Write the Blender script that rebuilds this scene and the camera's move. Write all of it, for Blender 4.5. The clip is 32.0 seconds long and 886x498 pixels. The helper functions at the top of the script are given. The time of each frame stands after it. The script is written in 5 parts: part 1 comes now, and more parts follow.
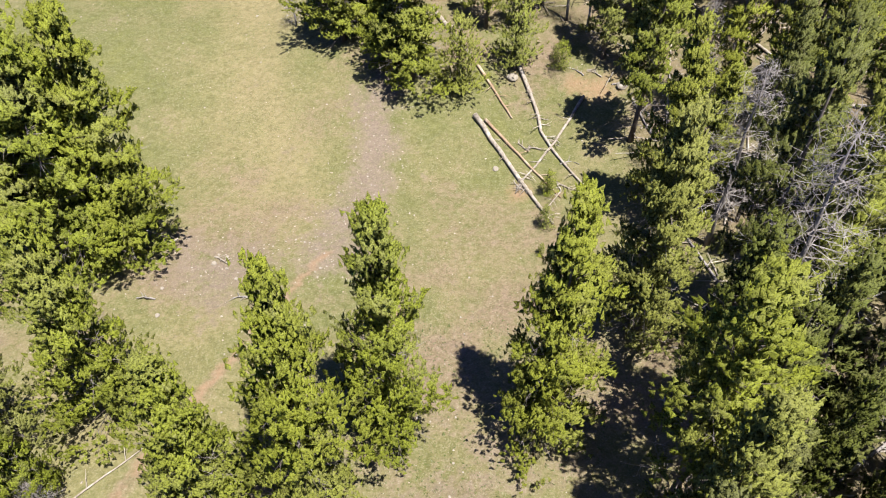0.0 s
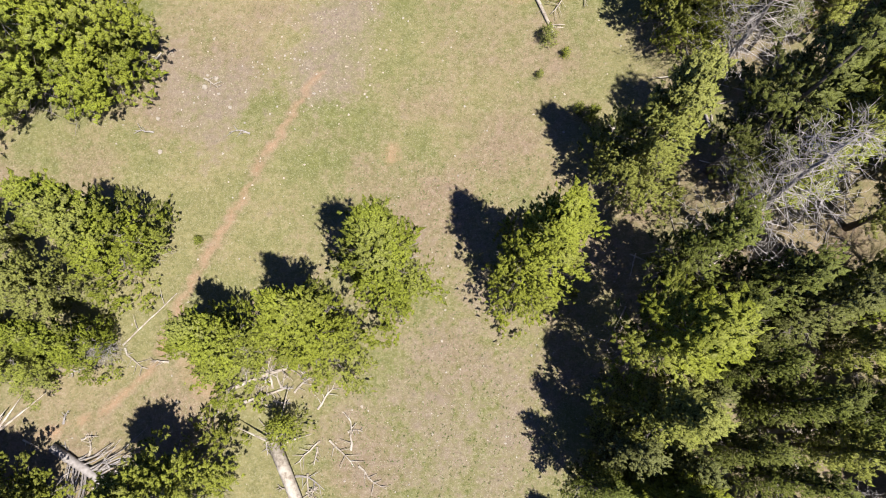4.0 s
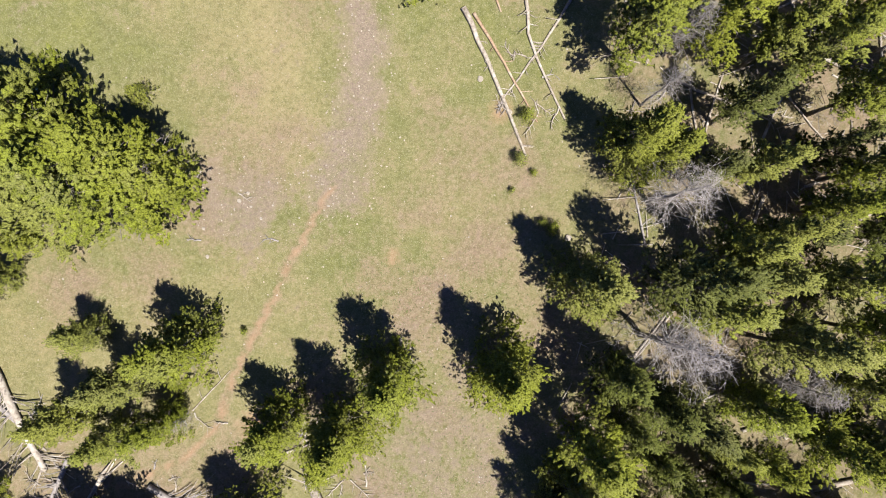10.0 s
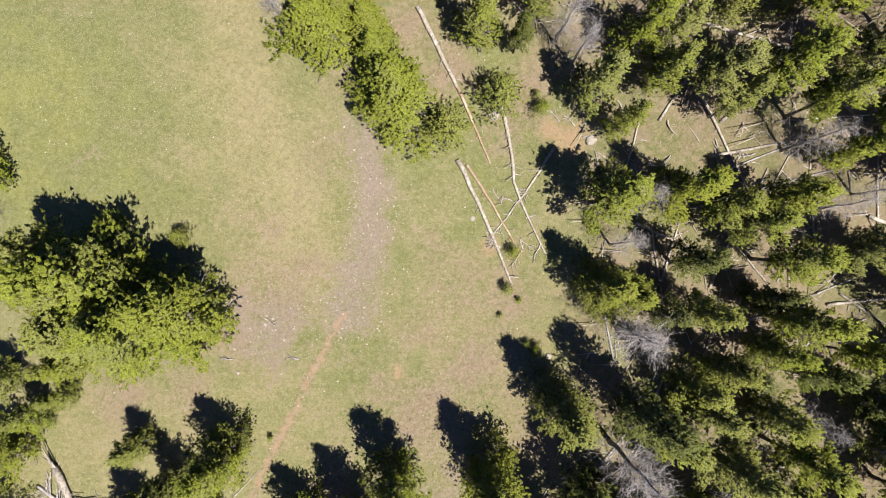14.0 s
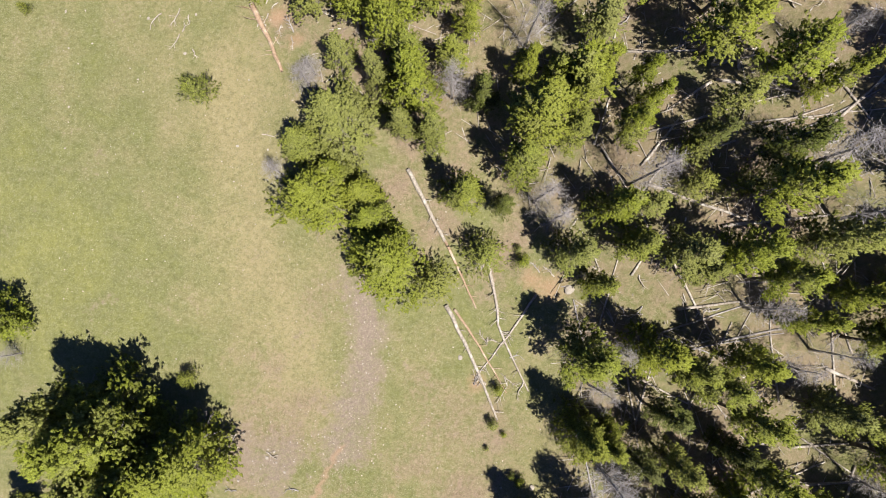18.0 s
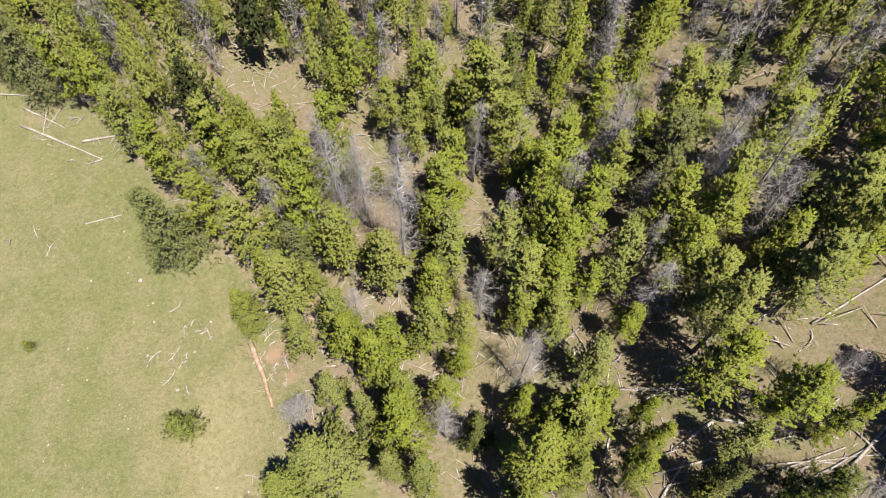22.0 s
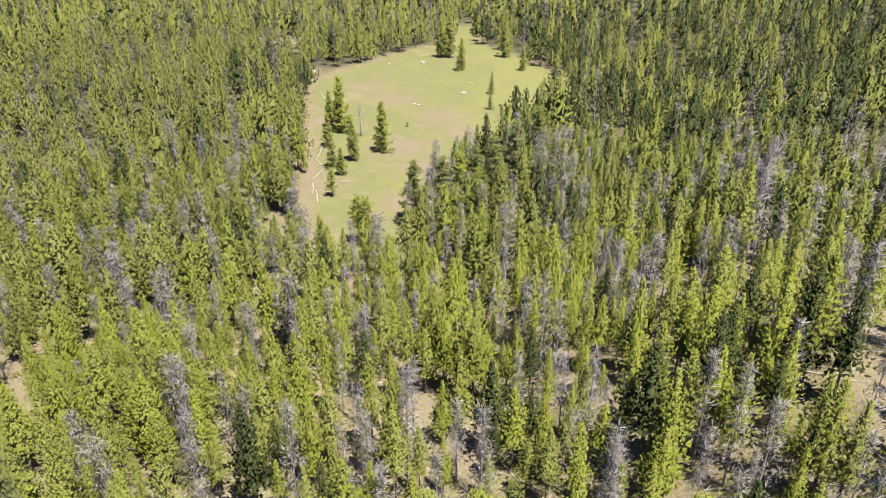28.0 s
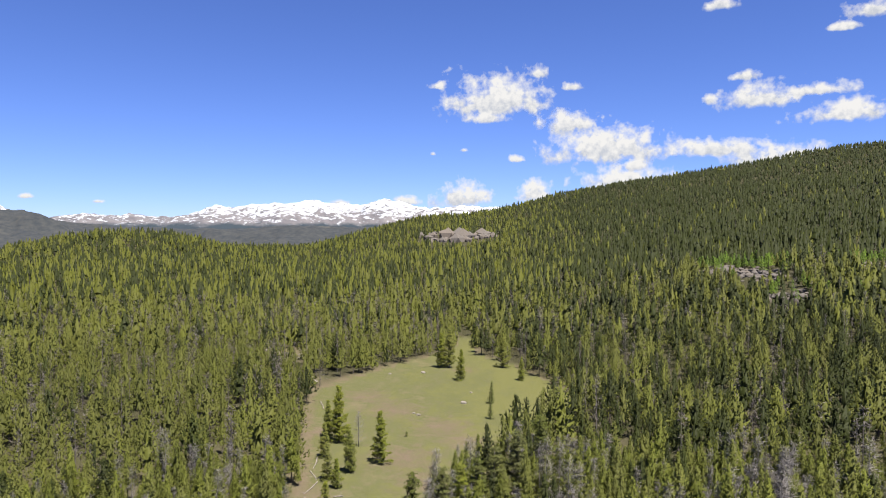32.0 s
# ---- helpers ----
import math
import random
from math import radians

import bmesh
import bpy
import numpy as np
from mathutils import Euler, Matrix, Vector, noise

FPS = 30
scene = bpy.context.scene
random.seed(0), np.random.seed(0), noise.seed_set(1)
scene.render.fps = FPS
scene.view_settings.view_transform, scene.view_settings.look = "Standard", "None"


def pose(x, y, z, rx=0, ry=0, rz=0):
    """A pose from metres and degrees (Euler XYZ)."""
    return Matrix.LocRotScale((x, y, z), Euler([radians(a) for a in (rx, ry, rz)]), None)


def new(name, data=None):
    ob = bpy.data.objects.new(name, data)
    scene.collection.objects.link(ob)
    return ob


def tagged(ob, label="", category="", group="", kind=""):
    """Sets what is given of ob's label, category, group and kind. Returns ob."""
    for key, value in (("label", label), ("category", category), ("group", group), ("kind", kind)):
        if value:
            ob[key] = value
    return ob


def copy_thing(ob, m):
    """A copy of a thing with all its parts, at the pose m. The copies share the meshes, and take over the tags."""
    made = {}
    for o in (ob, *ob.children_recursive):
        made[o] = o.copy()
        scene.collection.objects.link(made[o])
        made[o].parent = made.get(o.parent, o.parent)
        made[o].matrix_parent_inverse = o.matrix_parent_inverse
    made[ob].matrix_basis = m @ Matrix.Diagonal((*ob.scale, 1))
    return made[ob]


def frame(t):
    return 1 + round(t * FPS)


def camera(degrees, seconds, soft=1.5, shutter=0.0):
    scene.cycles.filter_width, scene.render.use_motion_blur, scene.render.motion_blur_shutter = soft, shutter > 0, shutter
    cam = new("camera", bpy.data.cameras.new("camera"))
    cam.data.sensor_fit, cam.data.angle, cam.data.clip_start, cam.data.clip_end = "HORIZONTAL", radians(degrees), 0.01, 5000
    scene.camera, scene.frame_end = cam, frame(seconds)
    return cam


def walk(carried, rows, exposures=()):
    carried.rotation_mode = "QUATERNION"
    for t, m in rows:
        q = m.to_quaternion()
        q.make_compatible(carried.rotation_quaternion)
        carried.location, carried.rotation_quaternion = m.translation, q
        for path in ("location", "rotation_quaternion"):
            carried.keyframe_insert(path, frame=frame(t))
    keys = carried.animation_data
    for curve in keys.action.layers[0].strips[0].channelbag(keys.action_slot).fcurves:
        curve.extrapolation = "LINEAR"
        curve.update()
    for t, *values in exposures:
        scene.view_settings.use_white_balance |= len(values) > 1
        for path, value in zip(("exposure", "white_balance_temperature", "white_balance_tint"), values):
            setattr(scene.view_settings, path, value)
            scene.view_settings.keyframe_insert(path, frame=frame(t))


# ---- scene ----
cam = camera(64.7, 32.0, soft=1.0)
METRES, EYE, TILT, LEAN, TURN = 60.0, 28.1, -44.0, 0.0, 0.0
ROWS = [
    (0.0, 0.0, 0.0, 0.0, 0.0, 0.0, -0.0),
    (0.5, 0.0009, 0.0043, 0.0268, 0.05, -3.68, -0.06),
    (1.0, 0.001, 0.0092, 0.0533, 0.01, -7.61, -0.12),
    (1.5, 0.0011, 0.0139, 0.0804, -0.07, -11.83, -0.22),
    (2.0, 0.0018, 0.0187, 0.1063, 0.01, -16.01, -0.24),
    (2.5, 0.002, 0.023, 0.1331, -0.02, -20.31, -0.34),
    (3.0, 0.0018, 0.0275, 0.1592, -0.01, -24.5, -0.41),
    (3.5, 0.0018, 0.0319, 0.1854, -0.02, -28.68, -0.51),
    (4.0, 0.0011, 0.0355, 0.2124, -0.07, -32.84, -0.6),
    (4.5, 0.0013, 0.0399, 0.2389, -0.01, -37.12, -0.62),
    (6.5, -0.002, 0.0483, 0.3379, -0.32, -44.17, -0.87),
    (7.0, -0.0015, 0.0497, 0.3624, -0.35, -44.31, -0.88),
    (7.5, -0.001, 0.0504, 0.3861, -0.37, -44.38, -0.88),
    (8.0, -0.0015, 0.0493, 0.4091, -0.44, -44.31, -0.98),
    (8.5, 0.0023, 0.0508, 0.4325, -0.26, -44.37, -0.82),
    (9.0, 0.0037, 0.052, 0.4566, -0.25, -44.44, -0.79),
    (9.5, 0.0034, 0.0527, 0.4809, -0.36, -44.45, -0.83),
    (10.0, 0.0048, 0.0551, 0.5054, -0.31, -44.59, -0.79),
    (10.5, 0.0055, 0.0571, 0.53, -0.32, -44.68, -0.79),
    (11.0, 0.006, 0.0578, 0.5538, -0.3, -44.68, -0.77),
    (11.5, 0.0073, 0.0598, 0.5785, -0.28, -44.76, -0.7),
    (12.0, 0.0062, 0.0621, 0.6032, -0.3, -44.77, -0.75),
    (12.5, 0.006, 0.0645, 0.6287, -0.36, -44.75, -0.73),
    (13.0, 0.0062, 0.0684, 0.6551, -0.34, -44.82, -0.7),
    (13.5, 0.0073, 0.0723, 0.6813, -0.32, -44.87, -0.63),
    (14.0, 0.007, 0.0772, 0.7081, -0.35, -45.0, -0.61),
    (14.5, 0.0073, 0.0816, 0.7348, -0.34, -45.08, -0.57),
    (16.5, 0.012, 0.1133, 0.8386, -0.35, -45.82, -0.41),
    (17.0, 0.0153, 0.1257, 0.8541, -0.34, -45.93, -0.38),
    (17.5, 0.0209, 0.1371, 0.8672, -0.3, -45.56, -0.29),
    (18.0, 0.025, 0.1471, 0.8779, -0.32, -43.62, -0.29),
    (18.5, 0.0295, 0.1566, 0.8857, -0.31, -42.26, -0.24),
    (19.0, 0.0338, 0.1665, 0.8914, -0.31, -39.74, -0.16),
    (19.5, 0.0385, 0.1715, 0.891, -0.12, -36.23, -0.2),
    (20.0, 0.0425, 0.1776, 0.8956, 0.11, -32.9, 0.1),
    (20.5, 0.0444, 0.18, 0.8944, 0.11, -29.2, 0.13),
    (21.0, 0.0442, 0.1819, 0.8929, 0.14, -25.5, 0.12),
    (21.5, 0.0438, 0.1837, 0.891, 0.19, -21.81, 0.15),
    (22.0, 0.043, 0.1841, 0.8898, 0.15, -18.26, 0.03),
    (22.5, 0.0429, 0.1857, 0.8892, 0.16, -15.34, 0.07),
    (23.0, 0.0427, 0.1865, 0.8886, 0.12, -12.38, -0.0),
    (23.5, 0.0428, 0.1874, 0.8883, 0.11, -9.42, -0.0),
    (24.0, 0.043, 0.1886, 0.8878, 0.12, -6.41, -0.02),
    (24.5, 0.0429, 0.1896, 0.8876, 0.15, -3.43, 0.01),
    (25.0, 0.043, 0.1902, 0.8874, 0.15, -0.42, -0.01),
    (25.5, 0.0429, 0.1907, 0.8873, 0.15, 2.57, -0.03),
    (27.5, 0.0423, 0.1997, 0.8882, 0.12, 14.51, -0.01),
    (28.0, 0.0424, 0.1974, 0.8868, 0.09, 17.45, -0.05),
    (28.5, 0.0427, 0.1945, 0.8855, 0.07, 20.4, -0.05),
    (29.0, 0.0426, 0.1925, 0.8841, 0.12, 23.49, -0.03),
    (29.5, 0.0427, 0.1906, 0.8822, 0.11, 26.57, -0.04),
    (30.0, 0.0426, 0.1889, 0.8807, 0.08, 29.7, -0.07),
    (30.5, 0.0424, 0.1918, 0.8818, 0.08, 32.91, -0.06),
    (31.0, 0.0423, 0.1962, 0.884, 0.08, 36.09, -0.05),
    (31.5, 0.0421, 0.2002, 0.8864, 0.07, 39.27, -0.08),
    (32.0, 0.0421, 0.2021, 0.8877, 0.06, 42.42, -0.09),
]
walk(cam, [(t, pose(0, 0, EYE, TILT, LEAN, TURN) @ pose(METRES * x, METRES * y, METRES * z, 90 + pitch, roll, yaw)) for t, x, y, z, yaw, pitch, roll in ROWS],
     [(0.0, 1.95), (2.0, 1.85), (4.0, 1.91), (12.0, 1.87), (17.0, 1.81), (21.0, 1.85), (25.0, 2.16), (29.6, 2.22), (30.3, 2.0), (31.0, 1.66), (32.0, 1.45)])
# ---- world, sun ----
SUN_DIR = Vector((0.25, -0.31, 1.0)).normalized()          # towards the sun
SUN_EL = math.asin(SUN_DIR.z)
SUN_AZ = math.atan2(SUN_DIR.x, SUN_DIR.y)
world = bpy.data.worlds.new("sky")
scene.world = world
world.use_nodes = True
wt = world.node_tree
sky = wt.nodes.new("ShaderNodeTexSky")
sky.sky_type = "NISHITA"
sky.sun_disc = False
sky.sun_elevation, sky.sun_rotation = SUN_EL, SUN_AZ
sky.altitude, sky.air_density, sky.dust_density, sky.ozone_density = 2600, 1.0, 0.1, 2.0
deep = wt.nodes.new("ShaderNodeMix")
deep.data_type, deep.blend_type = "RGBA", "MULTIPLY"
deep.inputs[0].default_value = 1.0
deep.inputs[7].default_value = (0.61, 0.73, 1.23, 1)         # the deep, slightly violet blue of thin mountain air
wt.links.new(sky.outputs[0], deep.inputs[6])
wt.links.new(deep.outputs[2], wt.nodes["Background"].inputs[0])
wt.nodes["Background"].inputs[1].default_value = 0.05
sun_data = bpy.data.lights.new("sun", "SUN")
sun_data.energy, sun_data.angle, sun_data.color = 5.0, radians(0.53), (1.0, 0.95, 0.87)
sun_lamp = new("sun", sun_data)
sun_lamp.rotation_euler = SUN_DIR.to_track_quat("Z", "Y").to_euler()

# ---- materials ----


class Nodes:
    """A short way to write node materials."""

    def __init__(self, name, rough=0.8, spec=0.3):
        self.mat = bpy.data.materials.new(name)
        self.mat.use_nodes = True
        self.t = self.mat.node_tree
        self.bsdf = self.t.nodes["Principled BSDF"]
        self.bsdf.inputs["Roughness"].default_value = rough
        self.bsdf.inputs["Specular IOR Level"].default_value = spec
        self.pos = self.t.nodes.new("ShaderNodeNewGeometry").outputs["Position"]

    def put(self, socket, value):
        if isinstance(value, bpy.types.NodeSocket):
            self.t.links.new(value, socket)
        elif isinstance(value, tuple) and len(value) == 3 and socket.type == "RGBA":
            socket.default_value = (*value, 1)
        else:
            socket.default_value = value

    def noise(self, scale, detail=4, rough=0.6, vector=None):
        n = self.t.nodes.new("ShaderNodeTexNoise")
        n.inputs["Scale"].default_value, n.inputs["Detail"].default_value, n.inputs["Roughness"].default_value = scale, detail, rough
        self.put(n.inputs["Vector"], vector or self.pos)
        return n.outputs["Fac"]

    def stretch(self, x, y, z, vector=None):
        n = self.t.nodes.new("ShaderNodeVectorMath")
        n.operation = "MULTIPLY"
        self.put(n.inputs[0], vector or self.pos)
        n.inputs[1].default_value = (x, y, z)
        return n.outputs[0]

    def local(self):
        return self.t.nodes.new("ShaderNodeTexCoord").outputs["Object"]

    def ramp(self, fac, lo, hi):
        n = self.t.nodes.new("ShaderNodeMapRange")
        self.put(n.inputs[0], fac)
        n.inputs[1].default_value, n.inputs[2].default_value = lo, hi
        return n.outputs[0]

    def math(self, op, a, b=0.0):
        n = self.t.nodes.new("ShaderNodeMath")
        n.operation = op
        self.put(n.inputs[0], a), self.put(n.inputs[1], b)
        return n.outputs[0]

    def mix(self, fac, a, b, kind="MIX"):
        n = self.t.nodes.new("ShaderNodeMix")
        n.data_type, n.blend_type = "RGBA", kind
        self.put(n.inputs[0], fac), self.put(n.inputs[6], a), self.put(n.inputs[7], b)
        return n.outputs[2]

    def attr(self, name):
        n = self.t.nodes.new("ShaderNodeAttribute")
        n.attribute_name = name
        return n.outputs["Fac"]

    def rand(self):
        return self.t.nodes.new("ShaderNodeObjectInfo").outputs["Random"]

    def bump(self, height, dist, strength=1.0):
        n = self.t.nodes.new("ShaderNodeBump")
        n.inputs["Strength"].default_value, n.inputs["Distance"].default_value = strength, dist
        self.put(n.inputs["Height"], height)
        self.put(self.bsdf.inputs["Normal"], n.outputs[0])

    def colour(self, value):
        self.put(self.bsdf.inputs["Base Color"], value)
        return self.mat


def needle_material(name, dark, light, grey, through_light=0.3, open_share=0.68):
    """Conifer needles: two greens by clump and by tree, a share of greyer sprays, and some light through the blades."""
    n = Nodes(name, 0.6, 0.08)
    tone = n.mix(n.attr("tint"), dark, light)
    tone = n.mix(n.ramp(n.noise(1.1, 3), 0.55, 0.76), tone, grey)
    tone = n.mix(n.math("MULTIPLY", n.ramp(n.attr("ash"), 0.5, 1.0), 0.6), tone, grey)
    tone = n.mix(n.math("MULTIPLY", n.ramp(n.noise(0.21, 2), 0.52, 0.68), 0.45), tone, grey)
    tone = n.mix(n.math("MULTIPLY", n.ramp(n.math("FRACT", n.math("MULTIPLY", n.rand(), 7.3)), 0.45, 1.0), 0.6), tone, grey)
    tone = n.mix(n.math("MULTIPLY", n.rand(), 0.4), tone, (light[0] * 0.95, light[1] * 0.85, light[2] * 1.1))
    n.colour(tone)
    tr = n.t.nodes.new("ShaderNodeBsdfTranslucent")
    n.put(tr.inputs[0], n.mix(0.4, tone, (0.10, 0.125, 0.012)))
    mx = n.t.nodes.new("ShaderNodeMixShader")
    mx.inputs[0].default_value = through_light
    out = n.t.nodes["Material Output"]
    n.t.links.new(n.bsdf.outputs[0], mx.inputs[1]), n.t.links.new(tr.outputs[0], mx.inputs[2])
    gaps = n.t.nodes.new("ShaderNodeMixShader")              # a tuft is a loose brush: light passes between its needles
    n.put(gaps.inputs[0], n.math("MULTIPLY", n.ramp(n.noise(13.0, 2, 0.7), 0.48, 0.56), open_share))
    n.t.links.new(mx.outputs[0], gaps.inputs[1]), n.t.links.new(n.t.nodes.new("ShaderNodeBsdfTransparent").outputs[0], gaps.inputs[2])
    n.t.links.new(gaps.outputs[0], out.inputs[0])
    return n.mat


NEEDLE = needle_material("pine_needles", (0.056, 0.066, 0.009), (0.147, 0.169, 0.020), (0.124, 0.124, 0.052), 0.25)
# spruce green, darkened further for the shade within far stands
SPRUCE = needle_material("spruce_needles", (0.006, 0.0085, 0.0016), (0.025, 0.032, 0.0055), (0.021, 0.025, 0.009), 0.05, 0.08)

# pine needles again, with the shade of distant crowns put into the colour
FARPINE = needle_material("dense_shaded_needles", (0.021, 0.026, 0.0036), (0.080, 0.090, 0.011), (0.068, 0.070, 0.020), 0.05, 0.10)
VALLEYPINE = needle_material("airy_pine_needles", (0.034, 0.041, 0.0055), (0.112, 0.128, 0.016), (0.106, 0.108, 0.034), 0.2, 0.45)
# for real dark spruces, and for trees whose shade is put into the needles
DARKPINE = needle_material("dark_shaded_spruce", (0.024, 0.031, 0.006), (0.080, 0.094, 0.018), (0.075, 0.075, 0.035), 0.18)
FIRNEEDLE = needle_material("blue_spruce_needles", (0.048, 0.060, 0.015), (0.120, 0.135, 0.038), (0.11, 0.118, 0.052), 0.18)


def wood_material(name, base, pale, dark, scale=1.0):
    n = Nodes(name, 0.85, 0.2)
    grain = n.noise(6 * scale, 5, 0.65, n.stretch(1, 1, 0.12, n.local()))
    tone = n.mix(n.ramp(grain, 0.35, 0.65), dark, base)
    tone = n.mix(n.ramp(n.noise(1.3, 3), 0.5, 0.7), tone, pale)
    n.bump(grain, 0.03)
    return n.colour(tone)


BARK = wood_material("pine_bark", (0.086, 0.071, 0.061), (0.135, 0.119, 0.106), (0.041, 0.033, 0.028))
DEADWOOD = wood_material("grey_deadwood", (0.165, 0.150, 0.144), (0.23, 0.214, 0.206), (0.10, 0.088, 0.084))
DEADTWIG = wood_material("grey_brown_twigs", (0.119, 0.104, 0.096), (0.164, 0.147, 0.137), (0.069, 0.057, 0.053))
LOGWOOD = wood_material("bleached_log", (0.213, 0.188, 0.16), (0.27, 0.249, 0.221), (0.106, 0.086, 0.069))
REDLOG = wood_material("rotting_log", (0.213, 0.151, 0.102), (0.262, 0.217, 0.168), (0.115, 0.074, 0.049))


def ground_material():
    n = Nodes("meadow_ground", 0.95, 0.02)
    big, mid = n.noise(0.045, 4), n.noise(0.35, 5, 0.65)
    fine, grit = n.noise(2.2, 6, 0.7), n.noise(9.0, 4, 0.75)
    green = n.mix(n.ramp(fine, 0.32, 0.68), (0.055, 0.059, 0.021), (0.088, 0.087, 0.036))
    straw = n.mix(n.ramp(fine, 0.35, 0.65), (0.094, 0.080, 0.041), (0.138, 0.118, 0.062))
    soil = n.mix(n.ramp(fine, 0.3, 0.7), (0.074, 0.053, 0.037), (0.133, 0.099, 0.072))
    clay = n.mix(n.ramp(grit, 0.3, 0.7), (0.120, 0.073, 0.045), (0.195, 0.130, 0.085))
    gravel = n.mix(n.ramp(grit, 0.3, 0.68), (0.068, 0.052, 0.041), (0.140, 0.110, 0.090))
    dry = n.math("ADD", n.attr("dry"), n.math("MULTIPLY", n.math("SUBTRACT", mid, 0.5), 2.2))
    dry = n.math("ADD", dry, n.math("MULTIPLY", n.math("SUBTRACT", big, 0.5), 1.3))
    tone = n.mix(n.ramp(dry, 0.0, 0.95), green, straw)
    tone = n.mix(n.ramp(dry, 0.05, -0.6), tone, n.mix(n.ramp(fine, 0.32, 0.68), (0.071, 0.072, 0.021), (0.106, 0.104, 0.036)))

    def worn(name, amount=1.1):
        a = n.math("ADD", n.attr(name), n.math("MULTIPLY", n.math("SUBTRACT", fine, 0.5), amount))
        a = n.math("ADD", a, n.math("MULTIPLY", n.math("SUBTRACT", mid, 0.5), amount))
        return n.ramp(a, 0.25, 0.95)
    tone = n.mix(worn("soil", 1.5), tone, soil)
    tone = n.mix(worn("gravel", 1.7), tone, gravel)
    tone = n.mix(worn("clay", 0.7), tone, clay)
    # near-black floor tone: the shade under the deep forest, put into the ground's colour
    tone = n.mix(n.attr("floor_shade"), tone, n.mix(n.ramp(fine, 0.3, 0.7), (0.011, 0.013, 0.005), (0.024, 0.023, 0.011)))
    tone = n.mix(n.ramp(grit, 0.52, 0.64), tone, n.mix(0.40, tone, (0.024, 0.031, 0.009)))
    tone = n.mix(n.ramp(n.noise(1.1, 5, 0.75), 0.55, 0.72), tone, n.mix(0.35, tone, (0.042, 0.042, 0.019)))
    tone = n.mix(n.ramp(n.noise(12.0, 3, 0.8), 0.54, 0.64), tone, n.mix(0.4, tone, (0.192, 0.177, 0.131)))
    tone = n.mix(n.ramp(n.noise(5.0, 3, 0.7), 0.66, 0.72), tone, n.mix(0.3, tone, (0.201, 0.185, 0.157)))
    tufts = n.noise(4.0, 4, 0.8)
    tone = n.mix(n.ramp(tufts, 0.52, 0.60), tone, n.mix(0.16, tone, (0.029, 0.031, 0.010)))
    tone = n.mix(n.ramp(tufts, 0.46, 0.38), tone, n.mix(0.14, tone, (0.209, 0.185, 0.131)))
    n.bump(n.math("ADD", n.math("MULTIPLY", grit, 0.4), fine), 0.06)
    return n.colour(tone)


GROUND = ground_material()


def stone_material(name, a, b, c):
    n = Nodes(name, 0.9, 0.25)
    tone = n.mix(n.ramp(n.noise(3.0, 5), 0.35, 0.65), a, b)
    each = n.t.nodes.new("ShaderNodeNewGeometry").outputs["Random Per Island"]
    tone = n.mix(n.math("MULTIPLY", each, 0.55), tone, n.mix(each, c, (b[0] * 1.1, b[1] * 0.98, b[2] * 0.86)))
    tone = n.mix(n.ramp(n.noise(14.0, 4, 0.7), 0.55, 0.7), tone, c)
    n.bump(n.noise(11.0, 5, 0.7), 0.03)
    return n.colour(tone)


STONE = stone_material("pale_stone", (0.139, 0.123, 0.106), (0.201, 0.184, 0.16), (0.09, 0.082, 0.069))
ROCK = stone_material("grey_granite", (0.078, 0.069, 0.063), (0.119, 0.104, 0.09), (0.041, 0.035, 0.03))


def blade_material():
    n = Nodes("grass_blades", 0.7, 0.15)
    return n.colour(n.mix(n.attr("tint"), (0.045, 0.063, 0.016), (0.085, 0.097, 0.034)))


BLADE = blade_material()


def mountain_material():
    n = Nodes("snowy_peaks", 0.9, 0.1)
    sep = n.t.nodes.new("ShaderNodeSeparateXYZ")
    n.put(sep.inputs[0], n.pos)
    # rock, snow and low woods lean blue: distance haze put into the colours
    rock = n.mix(n.ramp(n.noise(0.012, 6, 0.7), 0.35, 0.65), (0.080, 0.076, 0.083), (0.132, 0.122, 0.124))
    patches = n.noise(0.027, 8, 0.70, n.stretch(1.0, 1.0, 2.4))
    h = n.ramp(sep.outputs[2], 70, 190)
    snow = n.ramp(n.math("ADD", patches, n.math("MULTIPLY", n.math("SUBTRACT", h, 0.5), 0.20)), 0.51, 0.55)
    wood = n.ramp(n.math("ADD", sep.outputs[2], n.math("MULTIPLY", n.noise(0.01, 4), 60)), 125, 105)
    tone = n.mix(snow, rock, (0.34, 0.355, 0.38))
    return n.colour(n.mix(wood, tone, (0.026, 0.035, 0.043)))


PEAKS = mountain_material()


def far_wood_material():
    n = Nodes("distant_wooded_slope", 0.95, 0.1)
    # the blue tinge of these slopes is haze, mixed into the base colour
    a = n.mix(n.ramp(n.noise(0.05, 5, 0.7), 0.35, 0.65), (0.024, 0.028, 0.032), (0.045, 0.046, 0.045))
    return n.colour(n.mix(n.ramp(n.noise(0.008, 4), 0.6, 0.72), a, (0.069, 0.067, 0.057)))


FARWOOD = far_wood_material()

# ---- mesh helpers ----


